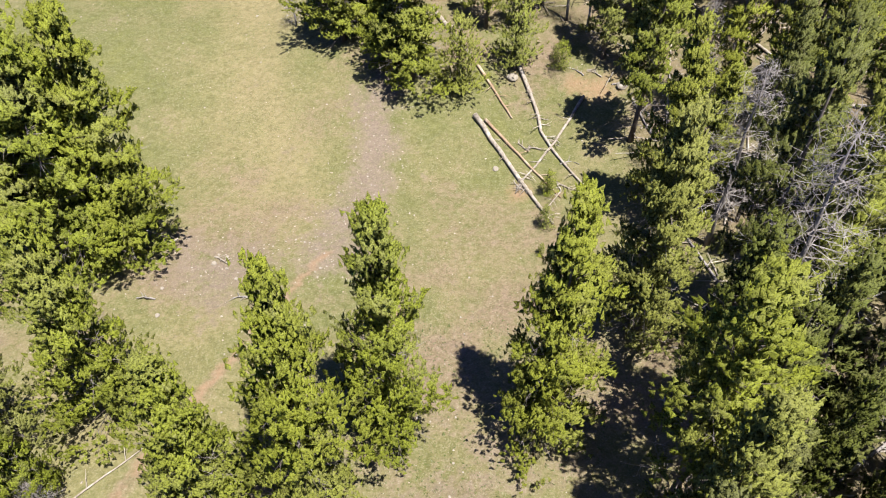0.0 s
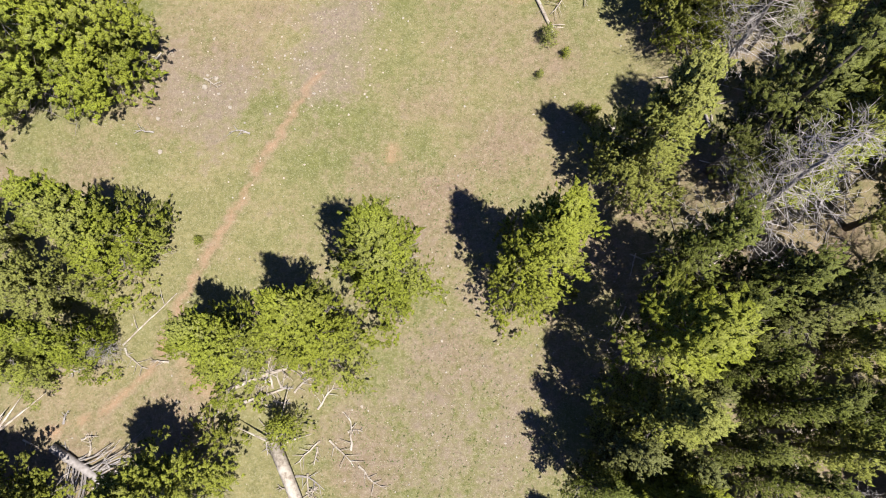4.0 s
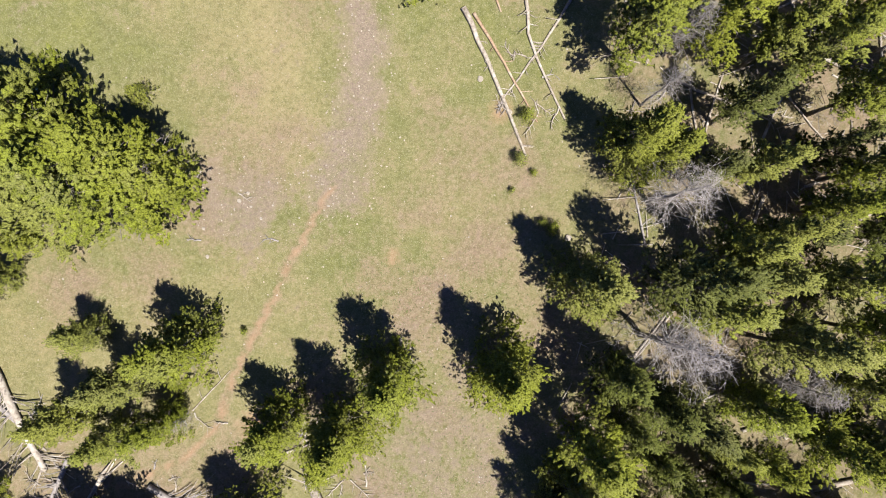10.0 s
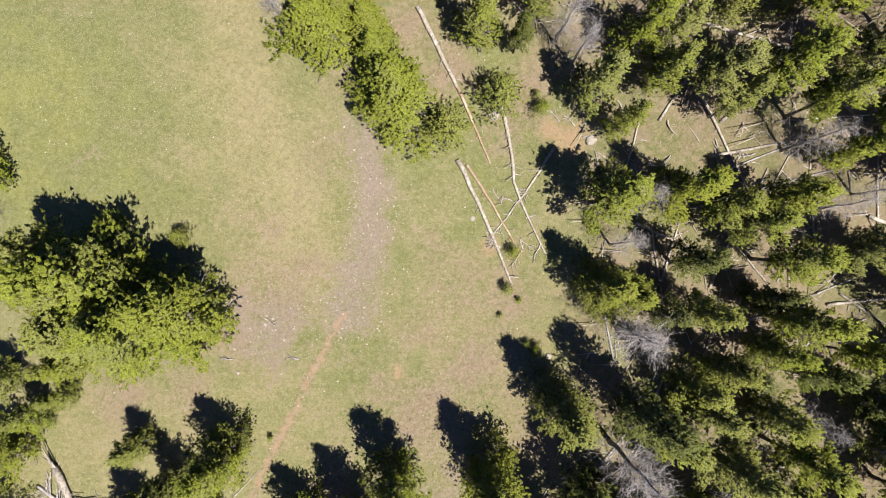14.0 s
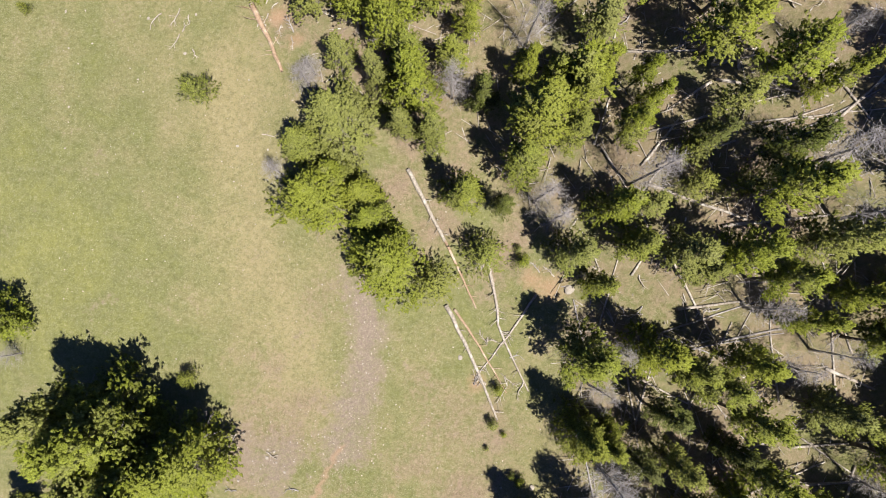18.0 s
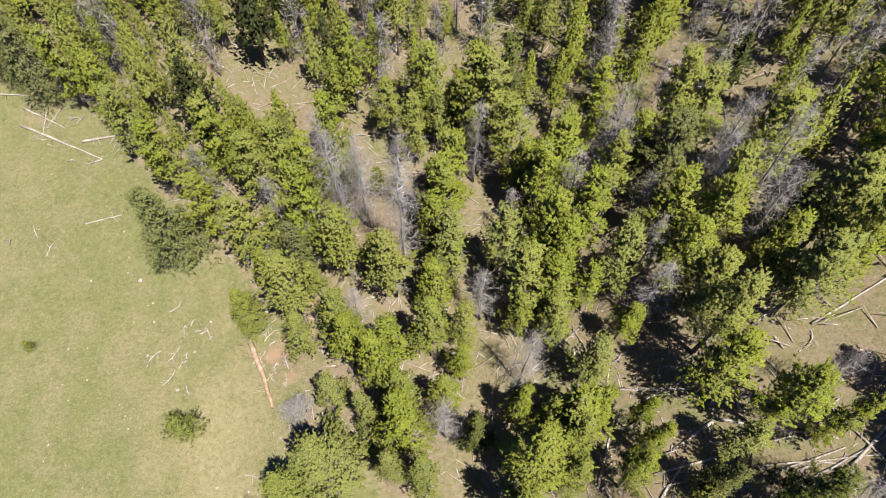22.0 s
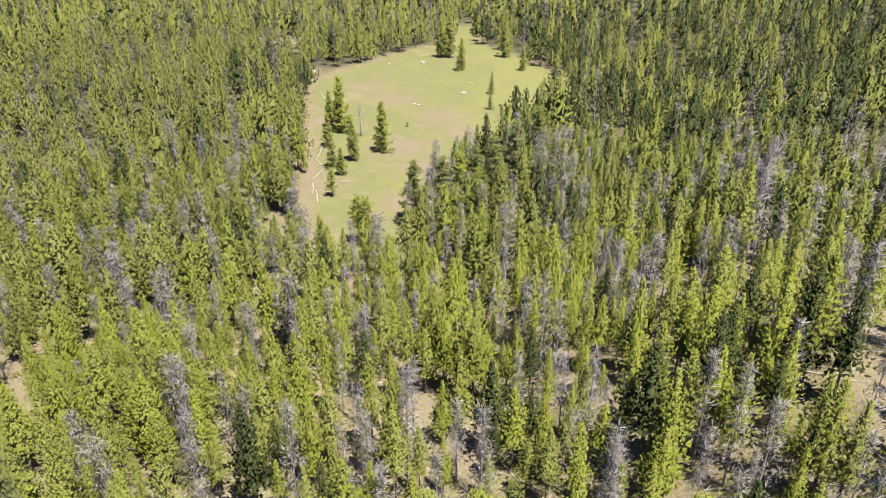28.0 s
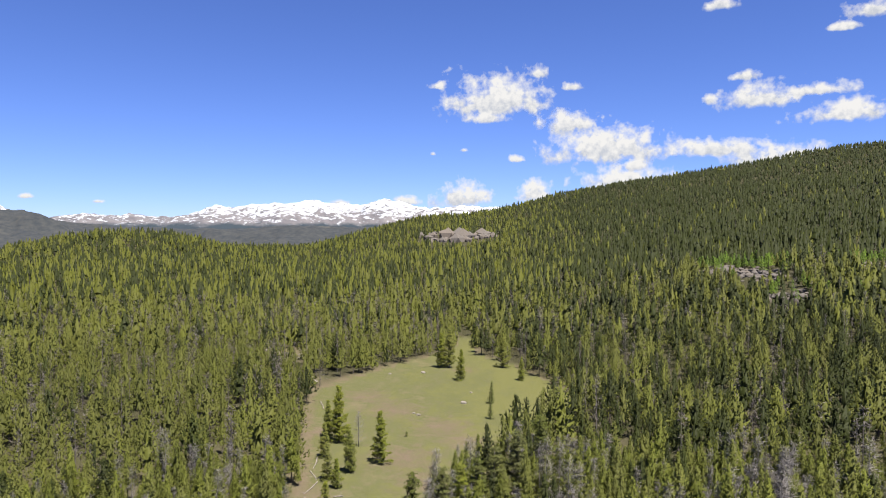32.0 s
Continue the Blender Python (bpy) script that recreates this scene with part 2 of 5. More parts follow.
def tri_mesh(name, verts, tris, mats, attrs=None, slots=None, smooth=False, normals=None):
    me = bpy.data.meshes.new(name)
    v, f = np.asarray(verts, np.float32), np.asarray(tris, np.int32)
    k = f.shape[1]
    me.vertices.add(len(v))
    me.vertices.foreach_set("co", v.ravel())
    me.loops.add(f.size)
    me.loops.foreach_set("vertex_index", f.ravel())
    me.polygons.add(len(f))
    me.polygons.foreach_set("loop_start", np.arange(0, f.size, k, dtype=np.int32))
    for m in mats:
        me.materials.append(m)
    if slots is not None:
        me.polygons.foreach_set("material_index", np.asarray(slots, np.int32))
    me.polygons.foreach_set("use_smooth", np.full(len(f), smooth))
    me.update(calc_edges=True)
    for key, values in (attrs or {}).items():
        a = me.attributes.new(key, "FLOAT", "POINT")
        a.data.foreach_set("value", np.asarray(values, np.float32))
    if normals is not None:
        a = me.attributes.new("custom_normal", "FLOAT_VECTOR", "POINT")
        a.data.foreach_set("vector", np.asarray(normals, np.float32).ravel())
        me.update()
    return me


def part(name, me, parent, label=""):
    ob = new(name, me)
    ob.parent = parent
    return tagged(ob, label)


def unit(v):
    return v / np.maximum(np.linalg.norm(v, axis=-1, keepdims=True), 1e-9)


def tubes(a, b, ra, rb, sides=3):
    """Tapered sticks from points a to b, as one set of vertices and triangles."""
    a, b = np.atleast_2d(a).astype(float), np.atleast_2d(b).astype(float)
    n = len(a)
    ra, rb = np.broadcast_to(ra, n), np.broadcast_to(rb, n)
    d = unit(b - a)
    side = unit(np.cross(d, np.where(np.abs(d[:, 2:3]) > 0.9, [[1.0, 0, 0]], [[0, 0, 1.0]])))
    up = np.cross(d, side)
    ang = np.arange(sides) * 2 * np.pi / sides
    ring = np.cos(ang)[None, :, None] * side[:, None] + np.sin(ang)[None, :, None] * up[:, None]
    v = np.concatenate([a[:, None] + ring * ra[:, None, None], b[:, None] + ring * rb[:, None, None]], 1).reshape(-1, 3)
    i = np.arange(sides)
    j = (i + 1) % sides
    one = np.concatenate([np.stack([i, j, j + sides], 1), np.stack([i, j + sides, i + sides], 1)])
    f = (one[None] + (np.arange(n) * 2 * sides)[:, None, None]).reshape(-1, 3)
    return v, f


def limb(points, radii, sides=7):
    """One continuous tapered limb through the points, with closed ends."""
    p = np.asarray(points, float)
    r = np.asarray(radii, float)
    d = unit(np.gradient(p, axis=0))
    ref = np.array([1.0, 0, 0]) if abs(d[0, 2]) > 0.7 else np.array([0, 0, 1.0])
    side = unit(np.cross(d, ref))
    up = np.cross(d, side)
    ang = np.arange(sides) * 2 * np.pi / sides
    v = (p[:, None] + (np.cos(ang)[None, :, None] * side[:, None] + np.sin(ang)[None, :, None] * up[:, None]) * r[:, None, None]).reshape(-1, 3)
    f = []
    for k in range(len(p) - 1):
        for i in range(sides):
            j = (i + 1) % sides
            q = k * sides
            f += [(q + i, q + j, q + sides + j), (q + i, q + sides + j, q + sides + i)]
    e = len(v)
    v = np.concatenate([v, p[:1], p[-1:]])
    q = (len(p) - 1) * sides
    for i in range(sides):
        j = (i + 1) % sides
        f += [(j, i, e), (q + i, q + j, e + 1)]
    return v, np.array(f)


def join(*pieces):
    vs, fs, base = [], [], 0
    for v, f in pieces:
        vs.append(v), fs.append(np.asarray(f) + base)
        base += len(v)
    return np.concatenate(vs), np.concatenate(fs)


def sprays(rng, centres, radius, k, lift=0.35, width=0.42, reach=1.5):
    """Tufts of k needle sprays round each centre: pointed blades that fan out and up. Returns vertices, triangles, the tint and the
    normal of each vertex: the tuft is shaded as one soft body."""
    c = np.repeat(centres, k, 0)
    n = len(c)
    d = unit(rng.normal(size=(n, 3)) + [0, 0, lift])
    r = np.repeat(np.broadcast_to(radius, len(centres)), k) * rng.uniform(0.7, 1.15, n)
    side = unit(np.cross(d, rng.normal(size=(n, 3)))) * (r * width * 0.5)[:, None]
    root = c + d * (r * 0.08)[:, None]
    mid = c + d * (r * 0.45)[:, None]
    soft = unit(d * 0.75 + np.stack([c[:, 0], c[:, 1], 0 * r], 1) / reach * 0.75 + [0, 0, 0.45])
    p0, p1, p2 = root - side * 0.5, mid + side, c + d * r[:, None]
    wrong = (np.einsum("ij,ij->i", np.cross(p1 - p0, p2 - p0), soft) < 0)[:, None]
    v = np.stack([p0, np.where(wrong, p2, p1), np.where(wrong, p1, p2)], 1).reshape(-1, 3)
    f = np.arange(n * 3).reshape(-1, 3)
    tint = np.repeat(np.repeat(rng.uniform(0, 1, len(centres)) ** 1.2, k), 3)
    return v, f, np.clip(tint + np.repeat(rng.uniform(-0.15, 0.15, n), 3), 0, 1), np.repeat(soft, 3, 0)


def candles(rng, centres, radius, length, reach, sides=5, lift=0.9, out=0.7, body=0.7, tone=None):
    """Needle-clad shoots: each a small ragged cone that points up and out. Vertices, triangles, tint and normals, as from sprays."""
    n = len(centres)
    away = np.stack([centres[:, 0], centres[:, 1], np.zeros(n)], 1) / reach
    d = unit(away * out + [0, 0, lift] + rng.normal(size=(n, 3)) * 0.38)
    side = unit(np.cross(d, rng.normal(size=(n, 3))))
    up = np.cross(d, side)
    r = np.broadcast_to(radius, n)[:, None] * rng.uniform(0.6, 1.4, (n, sides))
    a = np.arange(sides)[None] * 6.283 / sides + rng.uniform(-0.35, 0.35, (n, sides))
    spoke = np.cos(a)[..., None] * side[:, None] + np.sin(a)[..., None] * up[:, None]
    long_ = np.broadcast_to(length, n)[:, None] * rng.uniform(0.7, 1.3, (n, 1))
    ring = centres[:, None] + spoke * r[..., None] + d[:, None] * (long_ * rng.uniform(-0.25, 0.35, (n, sides)))[..., None]
    v = np.concatenate([ring, (centres + d * long_)[:, None]], 1).reshape(-1, 3)
    i = np.arange(sides)
    one = np.stack([i, (i + 1) % sides, np.full(sides, sides)], 1)
    f = (one[None] + (np.arange(n) * (sides + 1))[:, None, None]).reshape(-1, 3)
    soft = unit(away * 0.6 + [0, 0, 0.25])
    nor = np.concatenate([unit(spoke * 0.9 + soft[:, None] * body + d[:, None] * 0.25), unit(d + soft)[:, None]], 1).reshape(-1, 3)
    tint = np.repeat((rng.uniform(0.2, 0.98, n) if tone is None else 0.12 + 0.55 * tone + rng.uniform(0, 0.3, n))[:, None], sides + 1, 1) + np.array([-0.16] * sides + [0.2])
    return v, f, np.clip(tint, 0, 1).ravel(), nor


def crown_points(rng, h, low, reach, whorls, per, tufts, rise, shape):
    """Branches of a conifer and the places of its tufts. rise: the branches' slope; shape: how the reach falls to the tip."""
    roots, tips, spots, size, tone = [], [], [], [], []
    p1, p2, p3 = rng.uniform(0, 6.28, 3)
    for w in range(whorls):
        u = (w + rng.uniform(0.1, 0.9)) / whorls
        z = h * (low + (0.985 - low) * u)
        turn = rng.uniform(0, 6.28)
        for b in range(per):
            full = reach * ((1 - u) ** shape) * (0.72 + 0.28 * min(1, u * 5)) + 0.16
            a = turn + b * 6.283 / per + rng.uniform(-0.4, 0.4)
            lump = 1 + 0.26 * math.sin(2 * a + p1) * math.sin(7 * u + p2) + 0.12 * math.sin(a + p3)
            long_ = full * rng.uniform(0.55, 1.22) * lump
            if rng.uniform() < 0.2:
                continue
            slope = rise + 0.55 * u + rng.uniform(-0.12, 0.12)
            way = np.array([math.cos(a), math.sin(a), slope])
            root = np.array([0, 0, z - 0.05 * long_])
            tip = root + way * long_
            roots.append(root), tips.append(tip)
            m = max(2, int(round(tufts * (0.25 + 0.75 * long_ / reach))))
            across = np.array([-way[1], way[0], 0.0])
            pads = max(2, int(round(1.5 + 2.0 * long_)))
            for s in range(pads):
                q = 1 - 0.72 * (s / pads) ** 1.3
                fan = rng.uniform(-1, 1) * (0.08 + 0.36 * (1 - abs(q - 0.6)) * long_ * 0.8)
                pad = root + (tip - root) * q + across * fan
                n = max(2, int(round(m / pads)))
                spots.append(pad + rng.normal(size=(n, 3)) * [0.17, 0.17, 0.08] + way * rng.uniform(-0.22, 0.22, (n, 1)) + [0, 0, 0.05])
                size.append(np.full(n, 1.05 - 0.25 * (1 - q)))
                tone.append(np.full(n, rng.uniform(0, 1)))
    spots.append(np.array([[0, 0, h * 0.985]])), size.append([0.7]), tone.append([0.6])
    return np.array(roots), np.array(tips), np.concatenate(spots), np.concatenate(size), np.concatenate(tone)


def lod_spire(seed, tiers, points, low, reach, h=12.0, trunk=True, ragged=0.45):
    """A conifer seen from afar: ragged tiers of boughs, each a star that droops from the stem."""
    rng = np.random.default_rng(seed)
    vs, fs, ns, ts = [], [], [], []
    base = 0
    for k in range(tiers):
        u = k / tiers
        z0, z1 = h * (low + (1 - low) * u), h * (low + (1 - low) * min(1.0, u + 1.9 / tiers))
        m = points * 2
        a = np.arange(m) * 6.283 / m + rng.uniform(0, 6.28)
        r = reach * ((1 - u) ** 0.85 + 0.06) * np.where(np.arange(m) % 2, 0.55, 1.0) * rng.uniform(1 - ragged, 1 + ragged * 0.8, m)
        ring = np.stack([np.cos(a) * r, np.sin(a) * r, z0 + rng.uniform(-0.06, 0.10, m) * h * 0.6 + np.where(np.arange(m) % 2, 0.35, 0.0)], 1)
        vs += [ring, [[rng.normal() * 0.1, rng.normal() * 0.1, z1]]]
        i = np.arange(m)
        fs.append(np.stack([i, (i + 1) % m, np.full(m, m)], 1) + base)
        ns += [unit(np.stack([np.cos(a), np.sin(a), rng.uniform(0.0, 0.9, m)], 1)), [[0, 0, 1.0]]]
        ts.append(np.concatenate([rng.uniform(0.1, 0.7, m), [rng.uniform(0.1, 0.5)]]))
        base += m + 1
    if trunk:
        tv, tf = tubes([[0, 0, 0]], [[0, 0, h * 0.8]], 0.14, 0.05)
        vs.append(tv), fs.append(tf + base), ns.append(unit(tv * [1, 1, 0])), ts.append(np.zeros(len(tv)))
    f = np.concatenate(fs)
    slots = np.zeros(len(f), int)
    if trunk:
        slots[-6:] = 1
    return np.concatenate(vs), f, slots, np.concatenate(ts), np.concatenate(ns)


def conifer(name, seed, h, low, reach, whorls, per, tufts, blades, tuft_size, rise=0.18, shape=0.8, needles=None, thick=0.0135, lift=0.95, plump=0.3, bare=0):
    """A standing conifer: tapered trunk with its limbs, and a crown of needle tufts."""
    rng = np.random.default_rng(seed)
    ob = new(name)
    roots, tips, spots, size, tone = crown_points(rng, h, low, reach, whorls, per, tufts, rise, shape)
    zs = np.linspace(0, h * 0.97, 8)
    bend = rng.normal(size=2) * 0.012 * h
    axis = np.stack([bend[0] * np.sin(zs / h * 3), bend[1] * np.sin(zs / h * 2.4), zs], 1)
    rad = h * thick * (1 - 0.93 * zs / h)
    rad[0] *= 1.25
    boughs = [tubes(roots, roots + (tips - roots) * 0.85, 0.028, 0.008)]
    stubs = int(h * low * 2.2)
    if stubs > 2:
        z = rng.uniform(0.12 * h, low * h + 0.3, stubs)
        a = rng.uniform(0, 6.28, stubs)
        s = np.stack([0 * a, 0 * a, z], 1)
        e = s + np.stack([np.cos(a), np.sin(a), -0.15 + 0 * a], 1) * rng.uniform(0.3, 1.0, (stubs, 1))
        boughs.append(tubes(s, e, 0.022, 0.006))
    trunk = part("trunk", tri_mesh(name + "_trunk", *limb(axis, rad, 7), [BARK], smooth=True), ob)
    part("bough_frame", tri_mesh(name + "_boughs", *join(*boughs), [BARK], smooth=True), trunk)
    tagged(trunk.children[0], kind="stuff")
    if bare:
        z, a = rng.uniform(0.05, 0.6, bare) * h, rng.uniform(0, 6.28, bare)
        s = np.stack([np.cos(a), np.sin(a), 0 * a], 1) * 0.25 + np.stack([0 * a, 0 * a, z], 1)
        e = s + np.stack([np.cos(a), np.sin(a), rng.uniform(-0.15, 0.3, bare)], 1) * (reach * (1 - z / h) * rng.uniform(0.55, 1.0, bare))[:, None]
        m = (s + e) / 2
        twigs = [tubes(s, e, 0.022, 0.008)] + [tubes(s + (e - s) * q, s + (e - s) * q + unit(e - s + rng.normal(size=s.shape) * 1.3) * 0.5, 0.010, 0.004) for q in (0.45, 0.6, 0.75, 0.9) for _ in range(2)]
        dead = part("dead_bough", tri_mesh(name + "_dead_bough", *join(*twigs), [DEADTWIG]), trunk, "bare grey dead twigs inside the crown")
        tagged(dead, kind="stuff")
    v, f, tint, nor = candles(rng, spots, tuft_size * size * plump, tuft_size * size, reach, blades, lift, tone=tone)
    # inner core: its tint is cut so that the crown's depths look shaded
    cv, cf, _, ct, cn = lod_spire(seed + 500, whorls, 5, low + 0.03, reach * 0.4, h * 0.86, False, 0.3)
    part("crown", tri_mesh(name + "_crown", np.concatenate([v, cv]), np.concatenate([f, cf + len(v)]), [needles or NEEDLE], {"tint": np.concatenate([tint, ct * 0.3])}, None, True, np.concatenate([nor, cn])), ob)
    return ob


def dead_conifer(name, seed, h, low, reach, whorls, per, twigs):
    """A bare grey snag: trunk, crooked branches and fine twigs."""
    rng = np.random.default_rng(seed)
    ob = new(name)
    zs = np.linspace(0, h, 7)
    v, f = limb(np.stack([0.05 * np.sin(zs), 0.05 * np.cos(zs * 1.3), zs], 1), h * 0.0135 * (1 - 0.9 * zs / h), 7)
    part("trunk", tri_mesh(name + "_trunk", v, f, [DEADWOOD], smooth=True), ob)
    roots, tips, *_ = crown_points(rng, h, low, reach, whorls, per, 1, 0.05, 0.6)
    mid = roots * 0.45 + tips * 0.55 + rng.normal(size=roots.shape) * 0.2 - [0, 0, 0.12]
    bits = [tubes(roots, mid, 0.018, 0.011), tubes(mid, tips, 0.011, 0.005)]
    for start, end, count in ((roots, mid, twigs), (mid, tips, twigs + 1)):
        for _ in range(count):
            q = rng.uniform(0.25, 1.0, (len(start), 1))
            s = start + (end - start) * q
            m = s + unit((end - start) * 0.8 + rng.normal(size=s.shape) * 0.6) * rng.uniform(0.25, 0.6, (len(s), 1))
            bits.append(tubes(s, m, 0.007, 0.004))
            for _ in range(3):
                e = m + unit((m - s) + rng.normal(size=s.shape) * 0.5 + [0, 0, 0.1]) * rng.uniform(0.2, 0.55, (len(s), 1))
                w = unit(np.cross(e - m, rng.normal(size=s.shape))) * 0.008
                k = len(s)
                bits.append((np.concatenate([m - w, m + w, e]), np.stack([np.arange(k), np.arange(k) + k, np.arange(k) + 2 * k], 1)))
    part("crown", tri_mesh(name + "_crown", *join(*bits), [DEADWOOD]), ob, "tangle of bare grey branches")
    return ob


# ---- the lie of the land ----
HUB = np.array([2.5, 45.7])                                  # middle of the valley floor
RIDGE_AZ = [-60, -45, -32.5, -29, -25.4, -21.5, -17.3, -13, -10.4, -7.7, -4, -1.2, 2, 5.2, 9.8, 14.2, 18.4, 22.5, 26.3, 29.8, 32.1, 40, 60]
RIDGE_EL = [-1.6, -1.4, -0.95, -0.2, 0.19, 0.2, -0.81, -1.09, -0.83, -0.06, 1.01, 1.52, 1.61, 2.25, 3.27, 3.97, 4.54, 5.06, 5.65, 6.05, 6.1, 7.0, 5.0]
RIDGE_R = [1150, 1150, 1150, 1150, 1180, 1200, 1280, 1350, 1400, 1400, 1450, 1500, 1600, 1700, 1800, 1850, 1900, 1950, 2000, 2000, 2000, 1900, 1600]
FOOT_R = [300, 300, 300, 310, 330, 350, 380, 420, 430, 430, 420, 400, 380, 350, 290, 240, 200, 170, 150, 130, 120, 110, 110]


def ease(v, a, b):
    u = np.clip((v - a) / (b - a), 0, 1)
    return u * u * (3 - 2 * u)


def bank(x, y, r, az):
    """The bank round the near meadow: it climbs to the north, and steeply into the forest on the east."""
    north = 3.9 * ease(y, 33, 54) * (1 - 0.4 * ease(-x, 2, 16)) * (1 - ease(r, 70, 125))
    east = (0.26 + 0.2 * ease(y, 28, 56)) * 3.0 * np.logaddexp(0, (np.minimum(x, 40) - 9) / 3.0)
    return north + east * (1 - ease(r, 60, 160)) + 3.5 * ease(az, 14, 26) * ease(r, 60, 160)


def land(x, y):
    """Height of the ground."""
    x, y = np.asarray(x, float), np.asarray(y, float)
    dx, dy = x - HUB[0], y - HUB[1]
    r = np.hypot(dx, dy)
    az = np.degrees(np.arctan2(dx, dy))
    far_r, foot = np.interp(az, RIDGE_AZ, RIDGE_R), np.interp(az, RIDGE_AZ, FOOT_R)
    top = 58 + far_r * np.tan(np.radians(np.interp(az, RIDGE_AZ, RIDGE_EL))) - 12
    top = top * np.clip((100 - np.abs(az)) / 40, 0, 1)
    s = np.clip((r - foot) / (far_r - foot), 0, 1)
    z = top * s ** 1.35
    z = z - np.clip(r - far_r, 0, 700) * 0.11 * (s >= 1)
    roll = 0.12 * np.sin(x * 0.21 + 0.7) * np.sin(y * 0.17) + 0.05 * np.sin(x * 0.9 + y * 0.5) * np.sin(y * 0.7 - 1)
    hum = 1.6 * np.sin(x * 0.031 + 2) * np.sin(y * 0.027) + 3.0 * np.sin(x * 0.011) * np.sin(y * 0.013 + 1)
    return z + roll + hum * np.clip((r - 150) / 300, 0, 1) + bank(x, y, r, az)


def inside(poly, x, y):
    x, y = np.asarray(x, float), np.asarray(y, float)
    hit = np.zeros(x.shape, bool)
    for (ax, ay), (bx, by) in zip(poly, poly[1:] + poly[:1]):
        if ay != by:
            hit ^= ((ay > y) != (by > y)) & (x < (bx - ax) * (y - ay) / (by - ay) + ax)
    return hit


def edge_distance(poly, x, y, closed=True):
    best = np.full(np.shape(x), 1e9)
    for (ax, ay), (bx, by) in zip(poly, poly[1:] + (poly[:1] if closed else [])):
        ux, uy = bx - ax, by - ay
        k = np.clip(((x - ax) * ux + (y - ay) * uy) / (ux * ux + uy * uy), 0, 1)
        best = np.minimum(best, np.hypot(x - ax - k * ux, y - ay - k * uy))
    return best


NEAR_MEADOW = [(6, -40), (8.5, 4), (9.5, 9), (9.2, 14), (10, 21), (10.5, 24), (13, 29), (12.6, 34), (12.2, 38), (12, 41.5), (10.5, 45), (8.5, 49.5), (3, 54), (-1, 57), (-9, 58), (-9, 65),
               (-12, 68), (-19, 76), (-30, 87), (-33, 91), (-44, 96), (-75, 104), (-95, 60), (-95, -40)]
FAR_MEADOW = [(-23, 150), (-25, 172), (-30, 205), (-39, 255), (-45, 293), (-38, 307), (-19, 343), (-3, 368), (9, 395), (11, 428), (18, 428), (17, 373), (32, 344), (41, 319), (48, 291),
              (43, 272), (30, 252), (21, 232), (12, 213), (0, 188), (-5, 172), (-3, 158)]
TRAIL = [(-6.2, 29.4), (-7.0, 28.2), (-7.5, 27.3), (-8.4, 25.4), (-9.5, 23.6), (-10.4, 21.4), (-11.4, 19.5), (-12.5, 17.3), (-13.5, 15.1), (-13.9, 13.3), (-15.1, 11.5),
         (-16.8, 10.2), (-21, 8.4), (-28, 7.0)]
WASH = [(-6.6, 28.5), (-5.2, 33), (-4.4, 38), (-4.6, 43)]     # stony strip
# bare openings in the forest: x, y, reach
WOOD_GAPS = [(-68, 359, 11), (-74, 373, 9), (-48, 395, 10), (-36, 412, 9), (-50, 309, 6), (-50, 118, 2.4), (-47.5, 111, 2.4), (53, 112, 4), (44, 98, 4), (-18, 134, 3), (8, 91, 3.5), (2, 94, 3), (31, 112, 3), (-9, 107, 2.5), (-17, 91, 1.6),
             (14, 72, 2.5), (22, 82, 2.5), (5, 78, 2.2), (32, 66, 3), (17, 60, 2.2)]
# bare patches: x, y, reach
BARE = [(-12.5, 29.5, 4.6), (-15.0, 26.5, 3.0), (-0.5, 21.0, 4.5), (3.5, 24.5, 3.5), (8.5, 18.5, 3.2), (-1.5, 50.5, 3.0), (1.5, 47, 2.4), (-0.5, 54, 3.0), (2.5, 51, 3.0), (0.5, 49.5, 2.5), (7.5, 46, 2.5), (6.5, 44, 3.0), (-7, 14, 3.5), (-3.5, 8.0, 3.2),
        (-17, 8.5, 4.0), (-21, 8.0, 5.5), (-25, 8.0, 5.0), (-14, 9.5, 3.0), (-22, 4, 5.0), (-13, 11, 2.5), (-10.5, 64, 2.5), (6.5, 12, 2.0), (6.0, 30, 3.0), (-24, 22, 3.0), (1, 13, 3),
        (-24, 165, 9), (-27, 195, 9), (-34, 245, 7), (-8, 222, 12), (-2, 205, 9), (-6, 184, 9), (2, 250, 11), (-14, 268, 12), (-24, 285, 10), (8, 236, 9), (10, 335, 8)]
# half-worn turf: x, y, reach
TRODDEN = [(2.5, 30.5, 3.6), (5.5, 27, 3.4), (-0.5, 27.5, 2.6), (0.5, 33.5, 2.4), (-10, 32, 3.0), (-13, 36, 2.4), (-8.5, 41, 2.6), (-6, 47, 2.8), (5, 22, 4.0), (-19, 23, 3.0), (-24, 27, 3.0), (-3, 22, 3.0)]
CLAY = [(10.6, 42.0, 1.5), (9.2, 42.8, 1.0), (-9.6, 66.4, 1.5), (-11.6, 64.6, 1.0), (-10.2, 62.5, 0.8), (4.8, 34, 0.9), (-2.5, 24.0, 0.6), (-9, 69.0, 1.2), (-11.5, 12.5, 1.4)]


def growing(start, step, rate, end):
    out = [start]
    while out[-1] < end:
        step *= rate
        out.append(out[-1] + step)
    return np.array(out)


